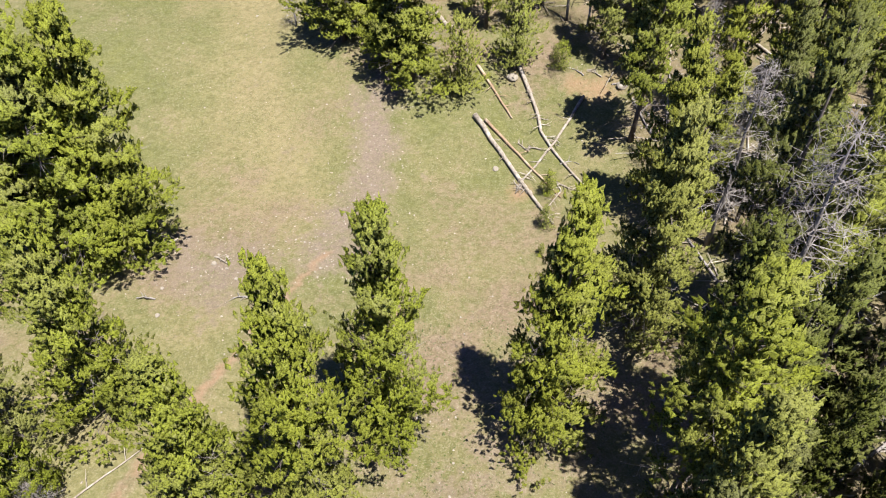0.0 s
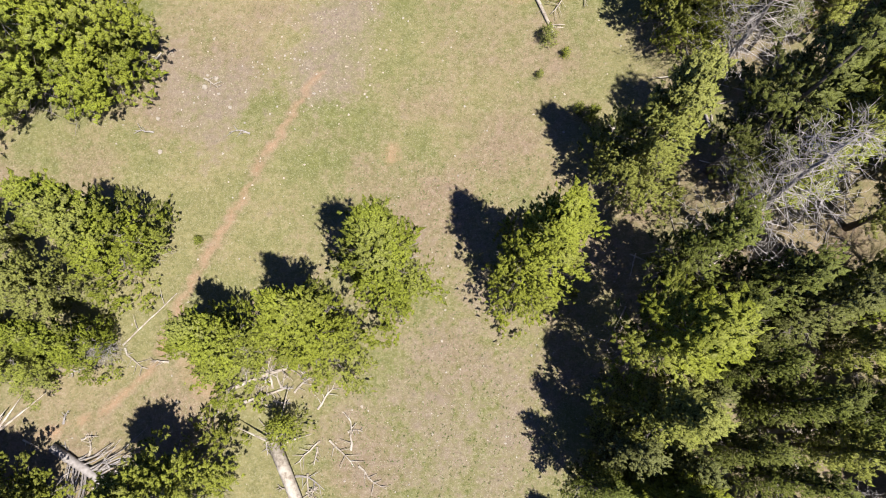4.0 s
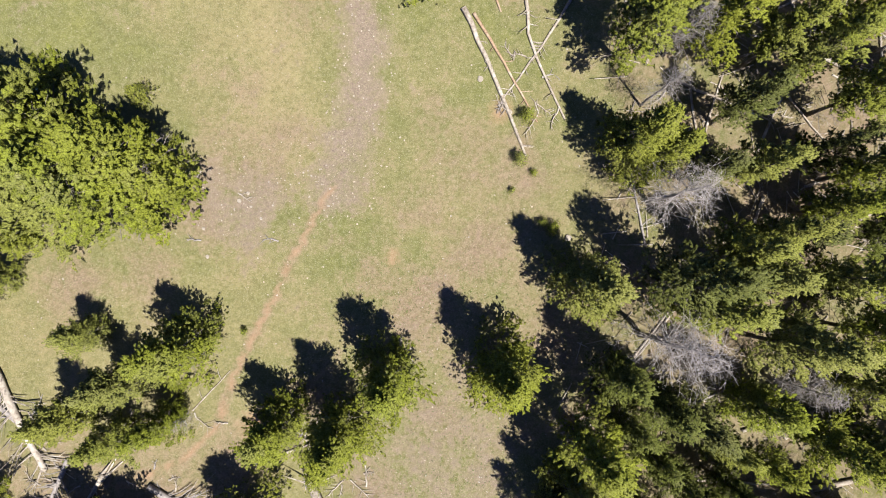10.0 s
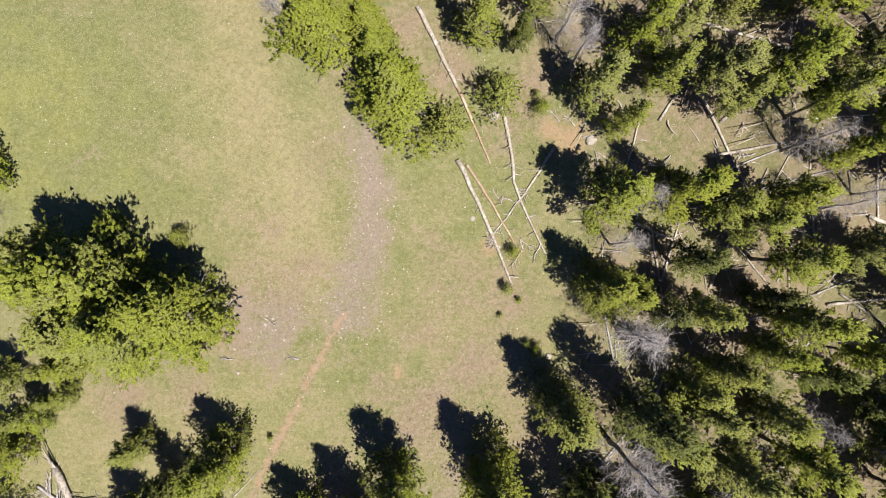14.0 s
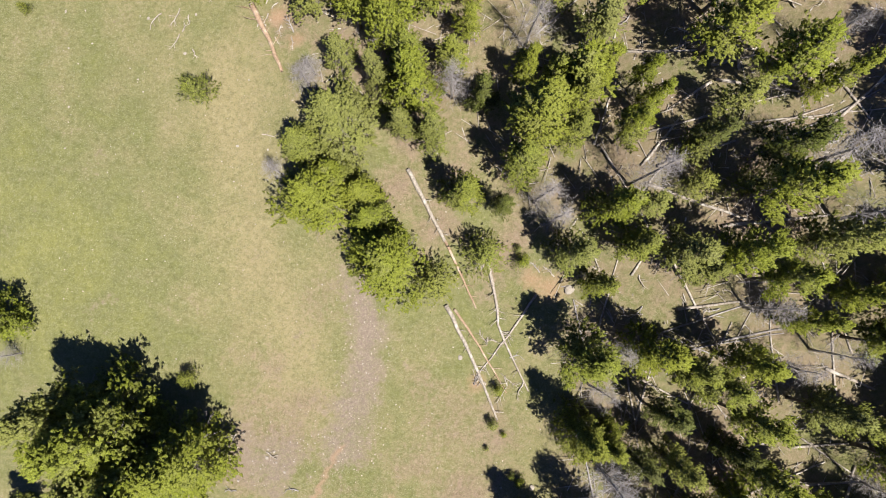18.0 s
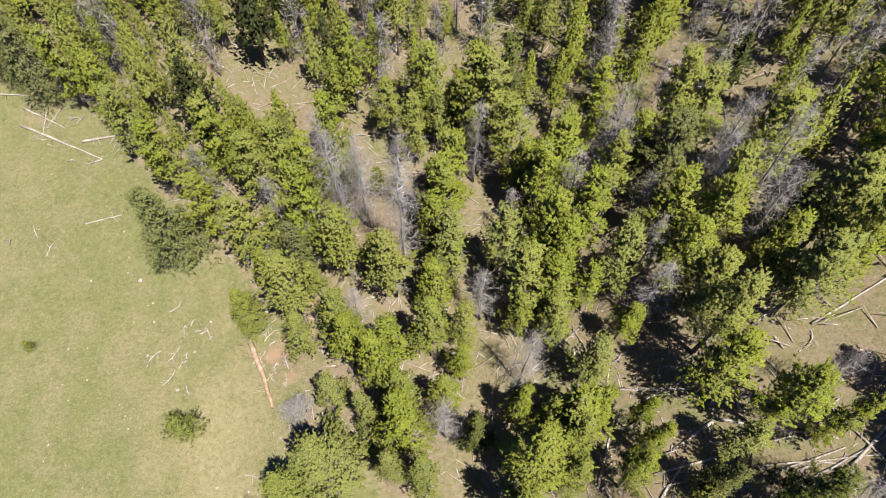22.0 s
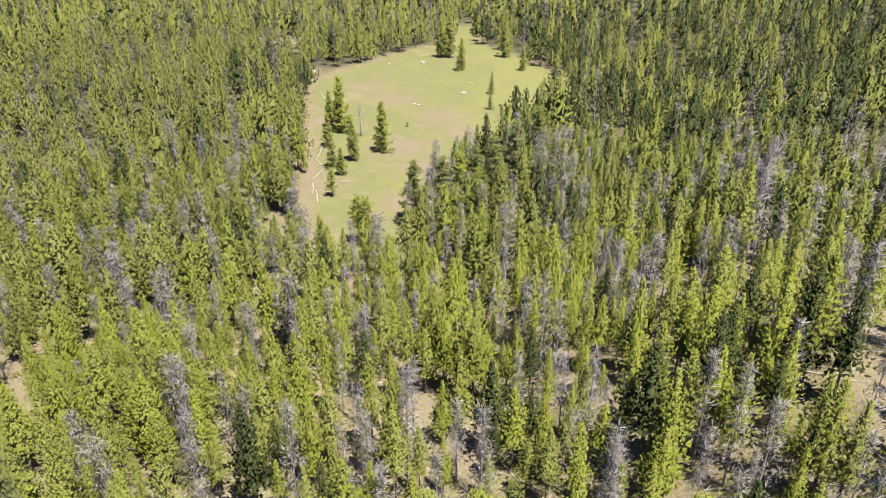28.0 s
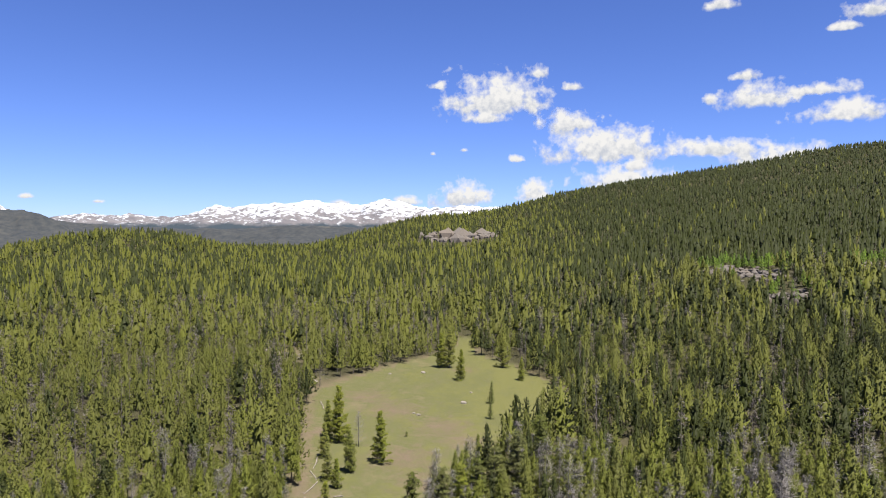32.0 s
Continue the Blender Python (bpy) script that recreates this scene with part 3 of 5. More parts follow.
def build_ground():
    xs = np.concatenate([-growing(42, 0.55, 1.075, 4400)[::-1], np.arange(-41.5, 41.6, 0.6), growing(42, 0.55, 1.075, 4400)])
    ys = np.concatenate([-growing(-1, 0.5, 1.10, 1500)[::-1], np.arange(1.5, 100, 0.6), growing(100, 0.55, 1.045, 4400)])
    gx, gy = np.meshgrid(xs, ys)
    x, y = gx.ravel(), gy.ravel()
    z = land(x, y)
    meadow = inside(NEAR_MEADOW, x, y) | inside(FAR_MEADOW, x, y)
    edge = np.minimum(edge_distance(NEAR_MEADOW, x, y), edge_distance(FAR_MEADOW, x, y))
    wob = 0.5 + 0.5 * np.sin(x * 0.35 + 1.3 * np.sin(y * 0.21)) * np.sin(y * 0.31 + np.sin(x * 0.17))
    soil = np.where(meadow, np.maximum(0.42 * np.exp(-edge / 2.0) * (y < 120), 0.47 * np.exp(-(((x - 2) / 12) ** 2 + ((y - 18) / 15) ** 2))), 0.46 + 0.30 * wob)
    for bx, by, br in BARE + WOOD_GAPS:
        soil = np.maximum(soil, 0.80 * np.exp(-((x - bx) ** 2 + (y - by) ** 2) / br ** 2))
    for bx, by, br in TRODDEN:
        soil = np.maximum(soil, 0.60 * np.exp(-((x - bx) ** 2 + (y - by) ** 2) / br ** 2))
    trail = edge_distance(TRAIL, x, y, False)
    soil = np.where(inside(FAR_MEADOW, x, y), np.maximum(soil, 0.75 * np.exp(-(edge / 2.6) ** 2) * (x < -18)), soil)
    soil = np.maximum(soil, 0.85 * np.exp(-(trail / 0.42) ** 2))
    wash = edge_distance(WASH, x, y, False)
    gravel = 0.88 * np.exp(-(wash / 2.1) ** 2)
    gravel = np.maximum(gravel, 0.92 * np.exp(-(((x + 12.5) / 3.6) ** 2 + ((y - 27.5) / 3.0) ** 2)))
    gravel = np.maximum(gravel, 0.62 * np.exp(-(((x - 1.5) / 6.5) ** 2 + ((y - 10) / 8) ** 2)))
    clay = 0.80 * np.exp(-(trail / 0.24) ** 3)
    for bx, by, br in CLAY:
        clay = np.maximum(clay, 0.95 * np.exp(-((x - bx) ** 2 + (y - by) ** 2) / br ** 2))
    # straw turf; its band also paints the sun's bright backscatter spot as paler grass
    dry = 0.50 - 0.16 * np.clip((y - 24) / 10, 0, 1) + 0.70 * np.exp(-(edge_distance([(-10.5, 33), (-13.5, 46), (-15.5, 58)], x, y, False) / 4.2) ** 2) + 0.10 * np.exp(-(((x - 3) / 8) ** 2 + ((y - 28) / 8) ** 2))
    dry = dry - 0.65 * np.exp(-(((x + 31) / 11) ** 2 + ((y - 45) / 14) ** 2)) - 0.35 * np.exp(-(((x - 4) / 5) ** 2 + ((y - 39) / 6) ** 2)) - 0.35 * np.exp(-(((x + 28) / 12) ** 2 + ((y - 78) / 14) ** 2)) - 0.35 * np.exp(-(((x + 5.5) / 3) ** 2 + ((y - 26) / 4) ** 2))
    dry = np.where(meadow, dry, 0.25 + 0.3 * wob)
    dry = np.where(inside(FAR_MEADOW, x, y), -0.42 + 0.75 * wob - 0.75 * np.clip((x + 5) / 40, 0, 1), dry)
    # painted shade: grows with distance into the forest, none in the meadows
    floor_shade = np.where(meadow, 0, np.clip((np.hypot(x - HUB[0], y - HUB[1]) - 110) / 120, 0, 0.85) * np.clip(edge / 6, 0, 1))
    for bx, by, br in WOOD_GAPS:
        floor_shade = floor_shade * (1 - np.exp(-((x - bx) ** 2 + (y - by) ** 2) / (1.3 * br) ** 2))
    nx, ny = len(xs), len(ys)
    i = (np.arange(ny - 1)[:, None] * nx + np.arange(nx - 1)[None]).ravel()
    f = np.stack([i, i + 1, i + nx + 1, i + nx], 1)
    me = tri_mesh("ground", np.stack([x, y, z], 1), f, [GROUND], {"soil": soil, "gravel": gravel, "clay": clay, "dry": dry, "floor_shade": floor_shade}, smooth=True)
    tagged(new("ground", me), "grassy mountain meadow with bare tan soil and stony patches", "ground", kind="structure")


build_ground()

# ---- distance: wooded hills, snowy range, clouds ----


def range_mesh(name, az, el, near, far, mat, rough, label, cat, seed):
    """A range of hills far down the valley, from its skyline, with broken slopes towards the valley."""
    noise.seed_set(seed)
    a = np.arange(az[0], az[-1] + 0.01, 0.1)
    rows = 26
    v = []
    for k in range(rows):
        q = k / (rows - 1)
        r = near + (far - near) * q
        for ai in a:
            top = 58 + far * math.tan(math.radians(np.interp(ai, az, el)))
            p = Vector((math.sin(math.radians(ai)) * r, math.cos(math.radians(ai)) * r, 0))
            wave = noise.fractal(p * rough, 0.9, 2.1, 6)
            s = max(0.0, math.sin(q * 1.75) / math.sin(1.5708)) if q < 0.9 else 1.0
            z = -30 + (top + 30) * min(1.0, s) ** 0.9 + wave * (top * 0.28) * math.sin(min(1, q) * math.pi * 0.92) + wave * 7 * q
            v.append((HUB[0] + p.x, HUB[1] + p.y, z))
    n = len(a)
    i = (np.arange(rows - 1)[:, None] * n + np.arange(n - 1)[None]).ravel()
    f = np.stack([i, i + 1, i + n + 1, i + n], 1)
    tagged(new(name, tri_mesh(name, v, f, [mat], smooth=True)), label, cat, kind="structure")


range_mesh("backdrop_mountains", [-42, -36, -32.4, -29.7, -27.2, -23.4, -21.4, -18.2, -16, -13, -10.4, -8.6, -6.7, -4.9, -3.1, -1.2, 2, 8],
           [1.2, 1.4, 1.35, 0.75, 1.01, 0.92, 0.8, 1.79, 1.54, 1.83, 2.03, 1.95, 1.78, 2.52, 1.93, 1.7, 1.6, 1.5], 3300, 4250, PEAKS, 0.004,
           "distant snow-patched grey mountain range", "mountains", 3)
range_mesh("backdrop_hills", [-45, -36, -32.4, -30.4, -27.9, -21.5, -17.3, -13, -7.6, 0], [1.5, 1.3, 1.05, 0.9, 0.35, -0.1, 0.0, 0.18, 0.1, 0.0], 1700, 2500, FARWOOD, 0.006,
           "distant dark wooded hills, tinted blue as by haze", "hills", 5)


def cloud_material():
    n = Nodes("cumulus", 1.0, 0.0)
    c = n.t.nodes.new("ShaderNodeTexCoord").outputs["Generated"]
    sep = n.t.nodes.new("ShaderNodeSeparateXYZ")
    n.put(sep.inputs[0], c)
    u = n.math("MULTIPLY", n.math("SUBTRACT", sep.outputs[0], 0.5), 2.0)
    up = n.math("SUBTRACT", sep.outputs[2], 0.36)
    w = n.math("MULTIPLY", up, n.math("ADD", 1.75, n.math("MULTIPLY", n.math("LESS_THAN", up, 0.0), 2.0)))
    r = n.math("SQRT", n.math("ADD", n.math("MULTIPLY", u, u), n.math("MULTIPLY", w, w)))
    lump = n.math("ADD", n.math("MULTIPLY", n.noise(0.011, 3, 0.5), 1.5), n.math("MULTIPLY", n.noise(0.035, 5, 0.55), 0.5))
    body = n.math("SUBTRACT", n.math("ADD", n.math("SUBTRACT", 1.0, r), lump), 1.27)
    rim = n.ramp(n.math("ABSOLUTE", u), 0.78, 1.0)
    top = n.ramp(n.math("ABSOLUTE", n.math("SUBTRACT", sep.outputs[2], 0.5)), 0.38, 0.5)
    body = n.math("SUBTRACT", n.math("SUBTRACT", body, rim), top)
    alpha = n.ramp(body, -0.04, 0.42)
    puffs = n.math("MULTIPLY", n.math("SUBTRACT", n.noise(0.022, 5, 0.6), 0.5), 1.1)
    # grey bases and white tops are painted shading; the card glows in place of sunlight
    shade = n.ramp(n.math("ADD", sep.outputs[2], puffs), 0.18, 0.52)
    em = n.t.nodes.new("ShaderNodeEmission")
    n.put(em.inputs[0], n.mix(shade, (0.66, 0.69, 0.76), (1.0, 0.985, 0.965)))
    em.inputs[1].default_value = 0.335
    tr = n.t.nodes.new("ShaderNodeBsdfTransparent")
    mx = n.t.nodes.new("ShaderNodeMixShader")
    n.put(mx.inputs[0], alpha)
    n.t.links.new(tr.outputs[0], mx.inputs[1]), n.t.links.new(em.outputs[0], mx.inputs[2])
    n.t.links.new(mx.outputs[0], n.t.nodes["Material Output"].inputs[0])
    return n.mat


CLOUD = cloud_material()


def cloud(az, el, wide, tall):
    """A cloud bank in the far sky; angles in degrees from the valley floor's middle, 58 m up."""
    r = 4650
    c = Vector((HUB[0] + r * math.sin(radians(az)), HUB[1] + r * math.cos(radians(az)), 58 + r * math.tan(radians(el))))
    w, h = r * math.tan(radians(wide / 2)), r * math.tan(radians(tall / 2))
    v = [(-w, 0, -h), (w, 0, -h), (w, 0, h), (-w, 0, h)]
    ob = new("cloud", tri_mesh("cloud", v, [(0, 1, 2, 3)], [CLOUD]))
    ob.matrix_world = pose(*c, 0, 0, -az)
    ob.visible_shadow = False
    tagged(ob, "white cumulus cloud in a blue sky", "cloud", "clouds", "structure")


# azimuth, elevation, width, height
for row in ((4.1, 11.0, 12.7, 6.2), (3.6, 9.1, 5.6, 1.7), (7.5, 12.6, 2.4, 1.8), (-0.5, 11.6, 2.6, 1.2), (10.1, 8.8, 7.4, 3.5), (13.1, 7.0, 14.5, 5.6), (5.8, 5.8, 2.0, 1.0),
            (21.1, 6.3, 11.5, 2.4), (25.9, 5.7, 12.4, 3.1), (24.3, 10.0, 8.9, 3.3), (28.2, 10.1, 6.5, 1.7), (23.2, 11.5, 3.3, 1.4), (20.6, 9.9, 1.7, 1.5), (29.5, 8.5, 10.4, 2.9),
            (1.7, 3.0, 7.7, 3.9), (7.3, 3.2, 4.7, 3.2), (14.2, 4.2, 11.5, 3.5), (15.0, 5.2, 3.0, 1.8), (-8.5, 2.2, 2.0, 1.0), (-3.0, 2.4, 3.1, 1.2), (-30.8, 2.4, 1.5, 0.6),
            (-26.3, 2.1, 1.4, 0.5), (1.6, 6.5, 1.2, 0.6), (-1.0, 6.2, 0.8, 0.6), (10.4, 11.4, 2.7, 1.2), (21.3, 16.7, 4.1, 1.8), (31.4, 15.2, 5.6, 2.4), (29.4, 14.2, 3.8, 1.2)):
    cloud(*row)

# ---- trees: patterns, removed once every standing tree has been copied from them ----
OPEN = [conifer("pine_tree", 10 + k, 12, 0.04, 2.9, 26, 6, 64, 3, 0.29, 0.12, 1.0, plump=0.40, bare=30) for k in range(3)]
WOOD = [conifer("pine_tree", 20 + k, 12, lo, 1.95, 16, 5, 44, 3, 0.31, 0.14, 0.85, plump=0.40, bare=26) for k, lo in enumerate((0.18, 0.28, 0.12, 0.34))]
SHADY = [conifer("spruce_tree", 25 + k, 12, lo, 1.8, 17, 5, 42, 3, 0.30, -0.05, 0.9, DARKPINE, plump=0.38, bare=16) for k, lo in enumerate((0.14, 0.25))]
MID = [conifer("pine_tree", 30 + k, 12, lo, 1.85, 15, 5, 33, 3, 0.32, 0.14, 0.85, plump=0.40, bare=20) for k, lo in enumerate((0.2, 0.3, 0.36, 0.22))]
FIR = [conifer("spruce_tree", 40 + k, 13, 0.04, 2.9, 27, 7, 46, 3, 0.27, -0.25, 0.95, FIRNEEDLE, lift=0.35, plump=0.27) for k in range(1)]
SAPLING = [conifer("pine_sapling", 50 + k, 4, 0.05, 1.25, 10, 5, 26, 3, 0.24, 0.2, 0.8, thick=0.016) for k in range(2)]
SNAG = [dead_conifer("dead_pine", 60 + k, 11, lo, 1.95, 17, 6, 3) for k, lo in enumerate((0.25, 0.12))]
ALL_PATTERNS = OPEN + SHADY + WOOD + MID + FIR + SAPLING + SNAG
SPOTS = []                                                  # x, y of every tree that stands
rnd = random.Random(7)

LABELS = {
    "open": "bushy green pine standing at the meadow's edge",
    "wood": "slender green lodgepole pine in the forest",
    "mid": "slender green lodgepole pine in the forest",
    "shady": "dark green narrow conifer in the forest, partly darkened for shade",
    "fir": "dense blue-green spruce at the meadow's edge",
    "sapling": "young green pine sapling in the grass",
    "snag": "dead grey pine with bare twisted branches",
}


def plant(pattern, kind, x, y, h, base_h, wide=1.0, label=""):
    ob = copy_thing(pattern, pose(x, y, float(land(x, y)) - 0.05, rnd.uniform(-1.5, 1.5), rnd.uniform(-1.5, 1.5), rnd.uniform(0, 360)) @ Matrix.Diagonal((h / base_h * wide, h / base_h * wide, h / base_h, 1)))
    tagged(ob, label or LABELS[kind], {"snag": "dead tree", "sapling": "sapling"}.get(kind, "tree"), {"snag": "dead trees", "sapling": "saplings"}.get(kind, "conifers"))
    SPOTS.append((x, y))
    return ob


# bushy pines round the near meadow: x, y, height, spread
for x, y, h, wide in ((-2.3, 17.0, 14.0, 0.74), (-5.4, 13.5, 14.3, 0.72), (-9.3, 13.1, 10.7, 0.9), (4.3, 17.05, 13.9, 0.78), (-15.2, 18.2, 12.0, 0.86), (-19.2, 16.0, 10.0, 0.78),
                      (-16.6, 13.4, 9.0, 0.66), (-19.6, 12.6, 8.5, 0.85), (-22.4, 14.0, 9.0, 0.85), (-24.2, 4.4, 10.5, 1.0), (-21.9, 19.0, 7, 0.9), (-21.5, 6.5, 10.5, 0.9), (-12.0, 7.2, 10.5, 1.1), (-18.6, 6.0, 10.5, 0.95), (-20.2, 28.6, 15.5, 1.12), (-17.9, 29.4, 14.6, 1.0), (-23.2, 31.3, 17.0, 1.1),
                      (-23.6, 28.2, 14.0, 1.15), (-26.6, 32.8, 14.5, 1.0), (-26.8, 25.0, 8.0, 0.85), (-33.6, 39.6, 9, 1.1), (-32.0, 24.0, 8.5, 0.85), (-29.6, 21.2, 7.0, 0.9), (-27.9, 22.6, 5.5, 0.9), (-31.8, 18.6, 9, 1.0), (-33.0, 15.0, 8.5, 1.0), (-29.0, 8.0, 9, 0.95)):
    plant(rnd.choice(OPEN), "open", x, y, h, 12, wide)
for x, y, h in ((9.8, 22.5, 13.5), (12.6, 30.9, 12), (-5.7, 54.6, 11.5), (-8.8, 53.0, 7.8), (-7.5, 48.9, 11), (-4.4, 49.4, 6.9), (-2.2, 44.4, 11.8), (-3.9, 47.4, 7.5), (-6.3, 50.6, 7.5), (-3.6, 45.6, 8.0),
                (14.4, 30.6, 9.5), (6.8, 3.6, 9), (9.1, 10.3, 12.5), (9.3, 7.0, 12)):
    plant(rnd.choice(OPEN), "open", x, y, h, 12, 0.78 if y < 40 else 1.2)
# pines, dark spruces and snags of the forest's edge: x, y, height, crown width
for x, y, h, wide in ((-1.1, 54.1, 9.6, 2.5), (-0.4, 56.7, 13.5, 4.5), (-2.9, 58.2, 9.7, 2.6), (1.2, 53.6, 10.3, 2.9), (8.5, 53.9, 14.8, 5.2), (7.5, 51.3, 11.8, 3.7), (11.7, 55.9, 10.4, 2.9), (11.0, 53.3, 10.3, 2.9),
                      (12.7, 57.4, 11.2, 3.3), (3.2, 49.1, 11.4, 3.5), (13.9, 48.2, 11.8, 3.6), (11.2, 44.7, 11.9, 3.7), (15.5, 45.4, 10.7, 3.1), (13.3, 42.5, 9.6, 2.5), (14.9, 53.3, 10.3, 2.9), (16.3, 55.6, 9.1, 2.3),
                      (18.3, 44.9, 11.8, 3.7), (20.0, 43.2, 9.6, 2.5), (22.1, 44.7, 12.2, 3.9), (24.6, 42.9, 11.2, 3.3), (23.6, 48.9, 13.2, 4.4), (26.9, 45.4, 12.7, 4.1), (12.1, 37.4, 14.1, 4.8), (17.2, 37.5, 12.9, 4.2),
                      (19.7, 36.2, 11.4, 3.5), (21.6, 35.3, 11.5, 3.5), (23.2, 37.1, 11.4, 3.5), (23.7, 33.1, 12.0, 3.8), (28.5, 33.7, 10.8, 3.2), (24.4, 29.0, 12.6, 4.0), (18.9, 29.5, 10.8, 3.1), (20.1, 25.4, 10.5, 3.0),
                      (23.0, 26.9, 10.9, 3.2), (28.5, 26.8, 10.1, 2.8), (30.4, 33.1, 10.0, 2.8), (26.5, 55.5, 9.5, 2.5), (15.8, 57.3, 8.7, 2.1), (8.0, 58.4, 9.7, 2.6), (9.7, 57.4, 9.6, 2.6), (26.8, 39.9, 9.7, 2.6),
                      (29.0, 41.8, 9.7, 2.6), (20.0, 19.3, 13.1, 4.3), (10.9, 16.9, 12.0, 4.2), (16.1, 21.0, 13.0, 4.2), (24.4, 20.1, 11.5, 4.0), (19.0, 22.8, 11.5, 3.6), (17.6, 24.6, 11.5, 3.6), (18.7, 15.6, 11.5, 3.8), (13.2, 12.5, 9.9, 2.7), (22.0, 14.0, 11.7, 3.8), (24.7, 16.7, 11.5, 3.8), (19.3, 12.4, 9.4, 2.4),
                      (22.9, 22.7, 11.5, 3.8), (14.8, 10.8, 10.6, 3.1), (9.2, 13.4, 14.0, 5.0), (11.4, 14.0, 11.5, 3.5), (10.8, 11.2, 9.6, 2.6), (17.4, 13.0, 9.4, 2.4), (16.7, 9.0, 10.3, 2.9), (14.0, 7.9, 10.2, 2.8)):
    shady = 10 < x < 16 and y < 18                                # south-eastern wood: dark needles stand in for the crowded trees' mutual shade
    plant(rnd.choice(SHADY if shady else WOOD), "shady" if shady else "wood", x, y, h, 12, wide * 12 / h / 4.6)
for x, y, h, wide in ((6.2, 48.4, 8.7, 2.1), (23.7, 51.5, 11.7, 3.6), (25.6, 25.4, 10.5, 3.0), (4.8, 56.5, 9.6, 2.6), (22.8, 30.4, 9.9, 2.7), (18.2, 32.8, 10.7, 3.1), (16.4, 29.2, 9.9, 2.7), (20.0, 52.5, 9.4, 2.5),
                      (14.0, 22.7, 16.5, 4.6), (13.4, 15.6, 12.0, 3.6), (15.2, 14.5, 12.0, 3.6), (21.2, 25.0, 10.0, 3.0), (17.7, 10.6, 10.1, 2.8), (7.8, 8.9, 10.4, 3.0), (9.9, 8.2, 10.1, 2.8), (12.5, 9.1, 9.2, 2.3),
                      (6.6, 7.5, 9.1, 2.3)):
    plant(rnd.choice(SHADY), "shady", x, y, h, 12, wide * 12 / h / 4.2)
for x, y, h, wide in ((2.6, 57.4, 9.2, 3.0), (9.1, 49.0, 9.1, 2.9), (10.4, 47.4, 8.5, 2.5), (15.2, 37.3, 8.7, 2.6), (26.8, 36.5, 8.8, 2.7), (26.4, 50.5, 10.7, 4.1), (24.8, 40.7, 8.7, 2.6), (14.5, 27.8, 11.0, 4.3),
                      (14.0, 19.0, 14.0, 4.9), (21.4, 16.6, 8.5, 3.0)):
    plant(rnd.choice(SNAG), "snag", x, y, h, 11, wide * 11 / h / 3.6)
for x, y, h in ((-9.6, 67.6, 12), (-14.0, 73.6, 11), (-18.1, 76.2, 10), (-22.3, 80.6, 11), (-18.0, 82.5, 12), (-14.1, 79.5, 11), (-8.6, 78.0, 12), (-6.0, 71.5, 11), (-1.6, 69.4, 11), (-4.8, 63.3, 10),
                (-5.7, 59.7, 8), (-1.4, 63.2, 10), (-0.9, 59.5, 9), (2.7, 59.6, 8), (2.8, 71.3, 11), (7.0, 71.1, 11), (4.0, 65.0, 8), (10.7, 64.8, 9), (11.1, 56.9, 12), (8.4, 54.2, 11), (15.7, 68.4, 11),
                (20.7, 65.3, 11), (20.5, 59.4, 12), (26.1, 64.4, 12), (23.7, 56.6, 11), (28.7, 69.1, 12), (25.8, 75.3, 12), (19.3, 71.8, 11), (13.6, 72.7, 12), (11.9, 78.0, 12), (7.8, 80.9, 12), (3.2, 77.5, 12)):
    plant(rnd.choice(MID), "wood", x, y, h, 12, 1.1)
plant(FIR[0], "fir", -21.6, 74.7, 10.5, 13, 1.3)
for x, y, h in ((-38.0, 92.2, 12.0), (-41.5, 94.6, 10.5), (-44.5, 97.5, 9.0)):
    plant(FIR[0], "fir", x, y, h, 13, 1.05)
for x, y, h in ((-34.0, 91.2, 11.0), (-29.5, 89.0, 10.0), (-26.5, 85.0, 10.5), (-23.8, 82.6, 9.0)):
    plant(rnd.choice(MID), "wood", x, y, h, 12, 1.05)
plant(OPEN[0], "open", -13.9, 67.3, 7, 12, 1.0, "young bushy pine at the meadow's edge")
for x, y, h in ((-3.1, 174.0, 13.3), (2.3, 175.5, 13.8), (9.3, 180.4, 13.8), (12.5, 183.5, 15), (17.8, 193.7, 15.5), (24.8, 204.8, 16)):
    plant(SHADY[0], "shady", x, y, h, 12, 1.45, "tall dark spruce at the far meadow's edge")
for x, y, h in ((5.1, 44.8, 5.5), (1.2, 42.6, 5.5), (8.3, 44.2, 2.2), (19.7, 52.2, 4), (20.2, 49.7, 4), (23.2, 49.6, 4), (-17.8, 58.1, 4.2), (-19.3, 34.7, 2.6), (6.0, 30.7, 1.7), (6.5, 33.6, 1.8), (7.0, 29.8, 0.9),
                (5.6, 28.6, 0.8), (22.5, 226, 3), (26.0, 236, 4), (31.0, 252, 3), (35.5, 262, 3.5), (40.0, 276, 2.5), (13.5, 206, 4), (17.5, 212, 3), (8.0, 199, 4.5), (37.5, 290, 3), (-30, 255, 3), (-8, 240, 1.5), (8.2, 26.0, 1.6), (7.6, 26.4, 1.2), (-7.2, 9.6, 3.0), (-12.4, 19.0, 0.9), (8.0, 45.3, 1.2), (-32.5, 65.2, 1.5)):
    plant(rnd.choice(SAPLING), "sapling", x, y, h, 4)
for x, y, h in ((8.4, 61.4, 10), (17.4, 65.6, 10), (23.4, 76.4, 11), (-1.4, 78, 11), (5.4, 67.2, 9), (32.5, 28.0, 8), (29.2, 47.0, 11)):
    plant(rnd.choice(SNAG), "snag", x, y, h, 11, 1.0)
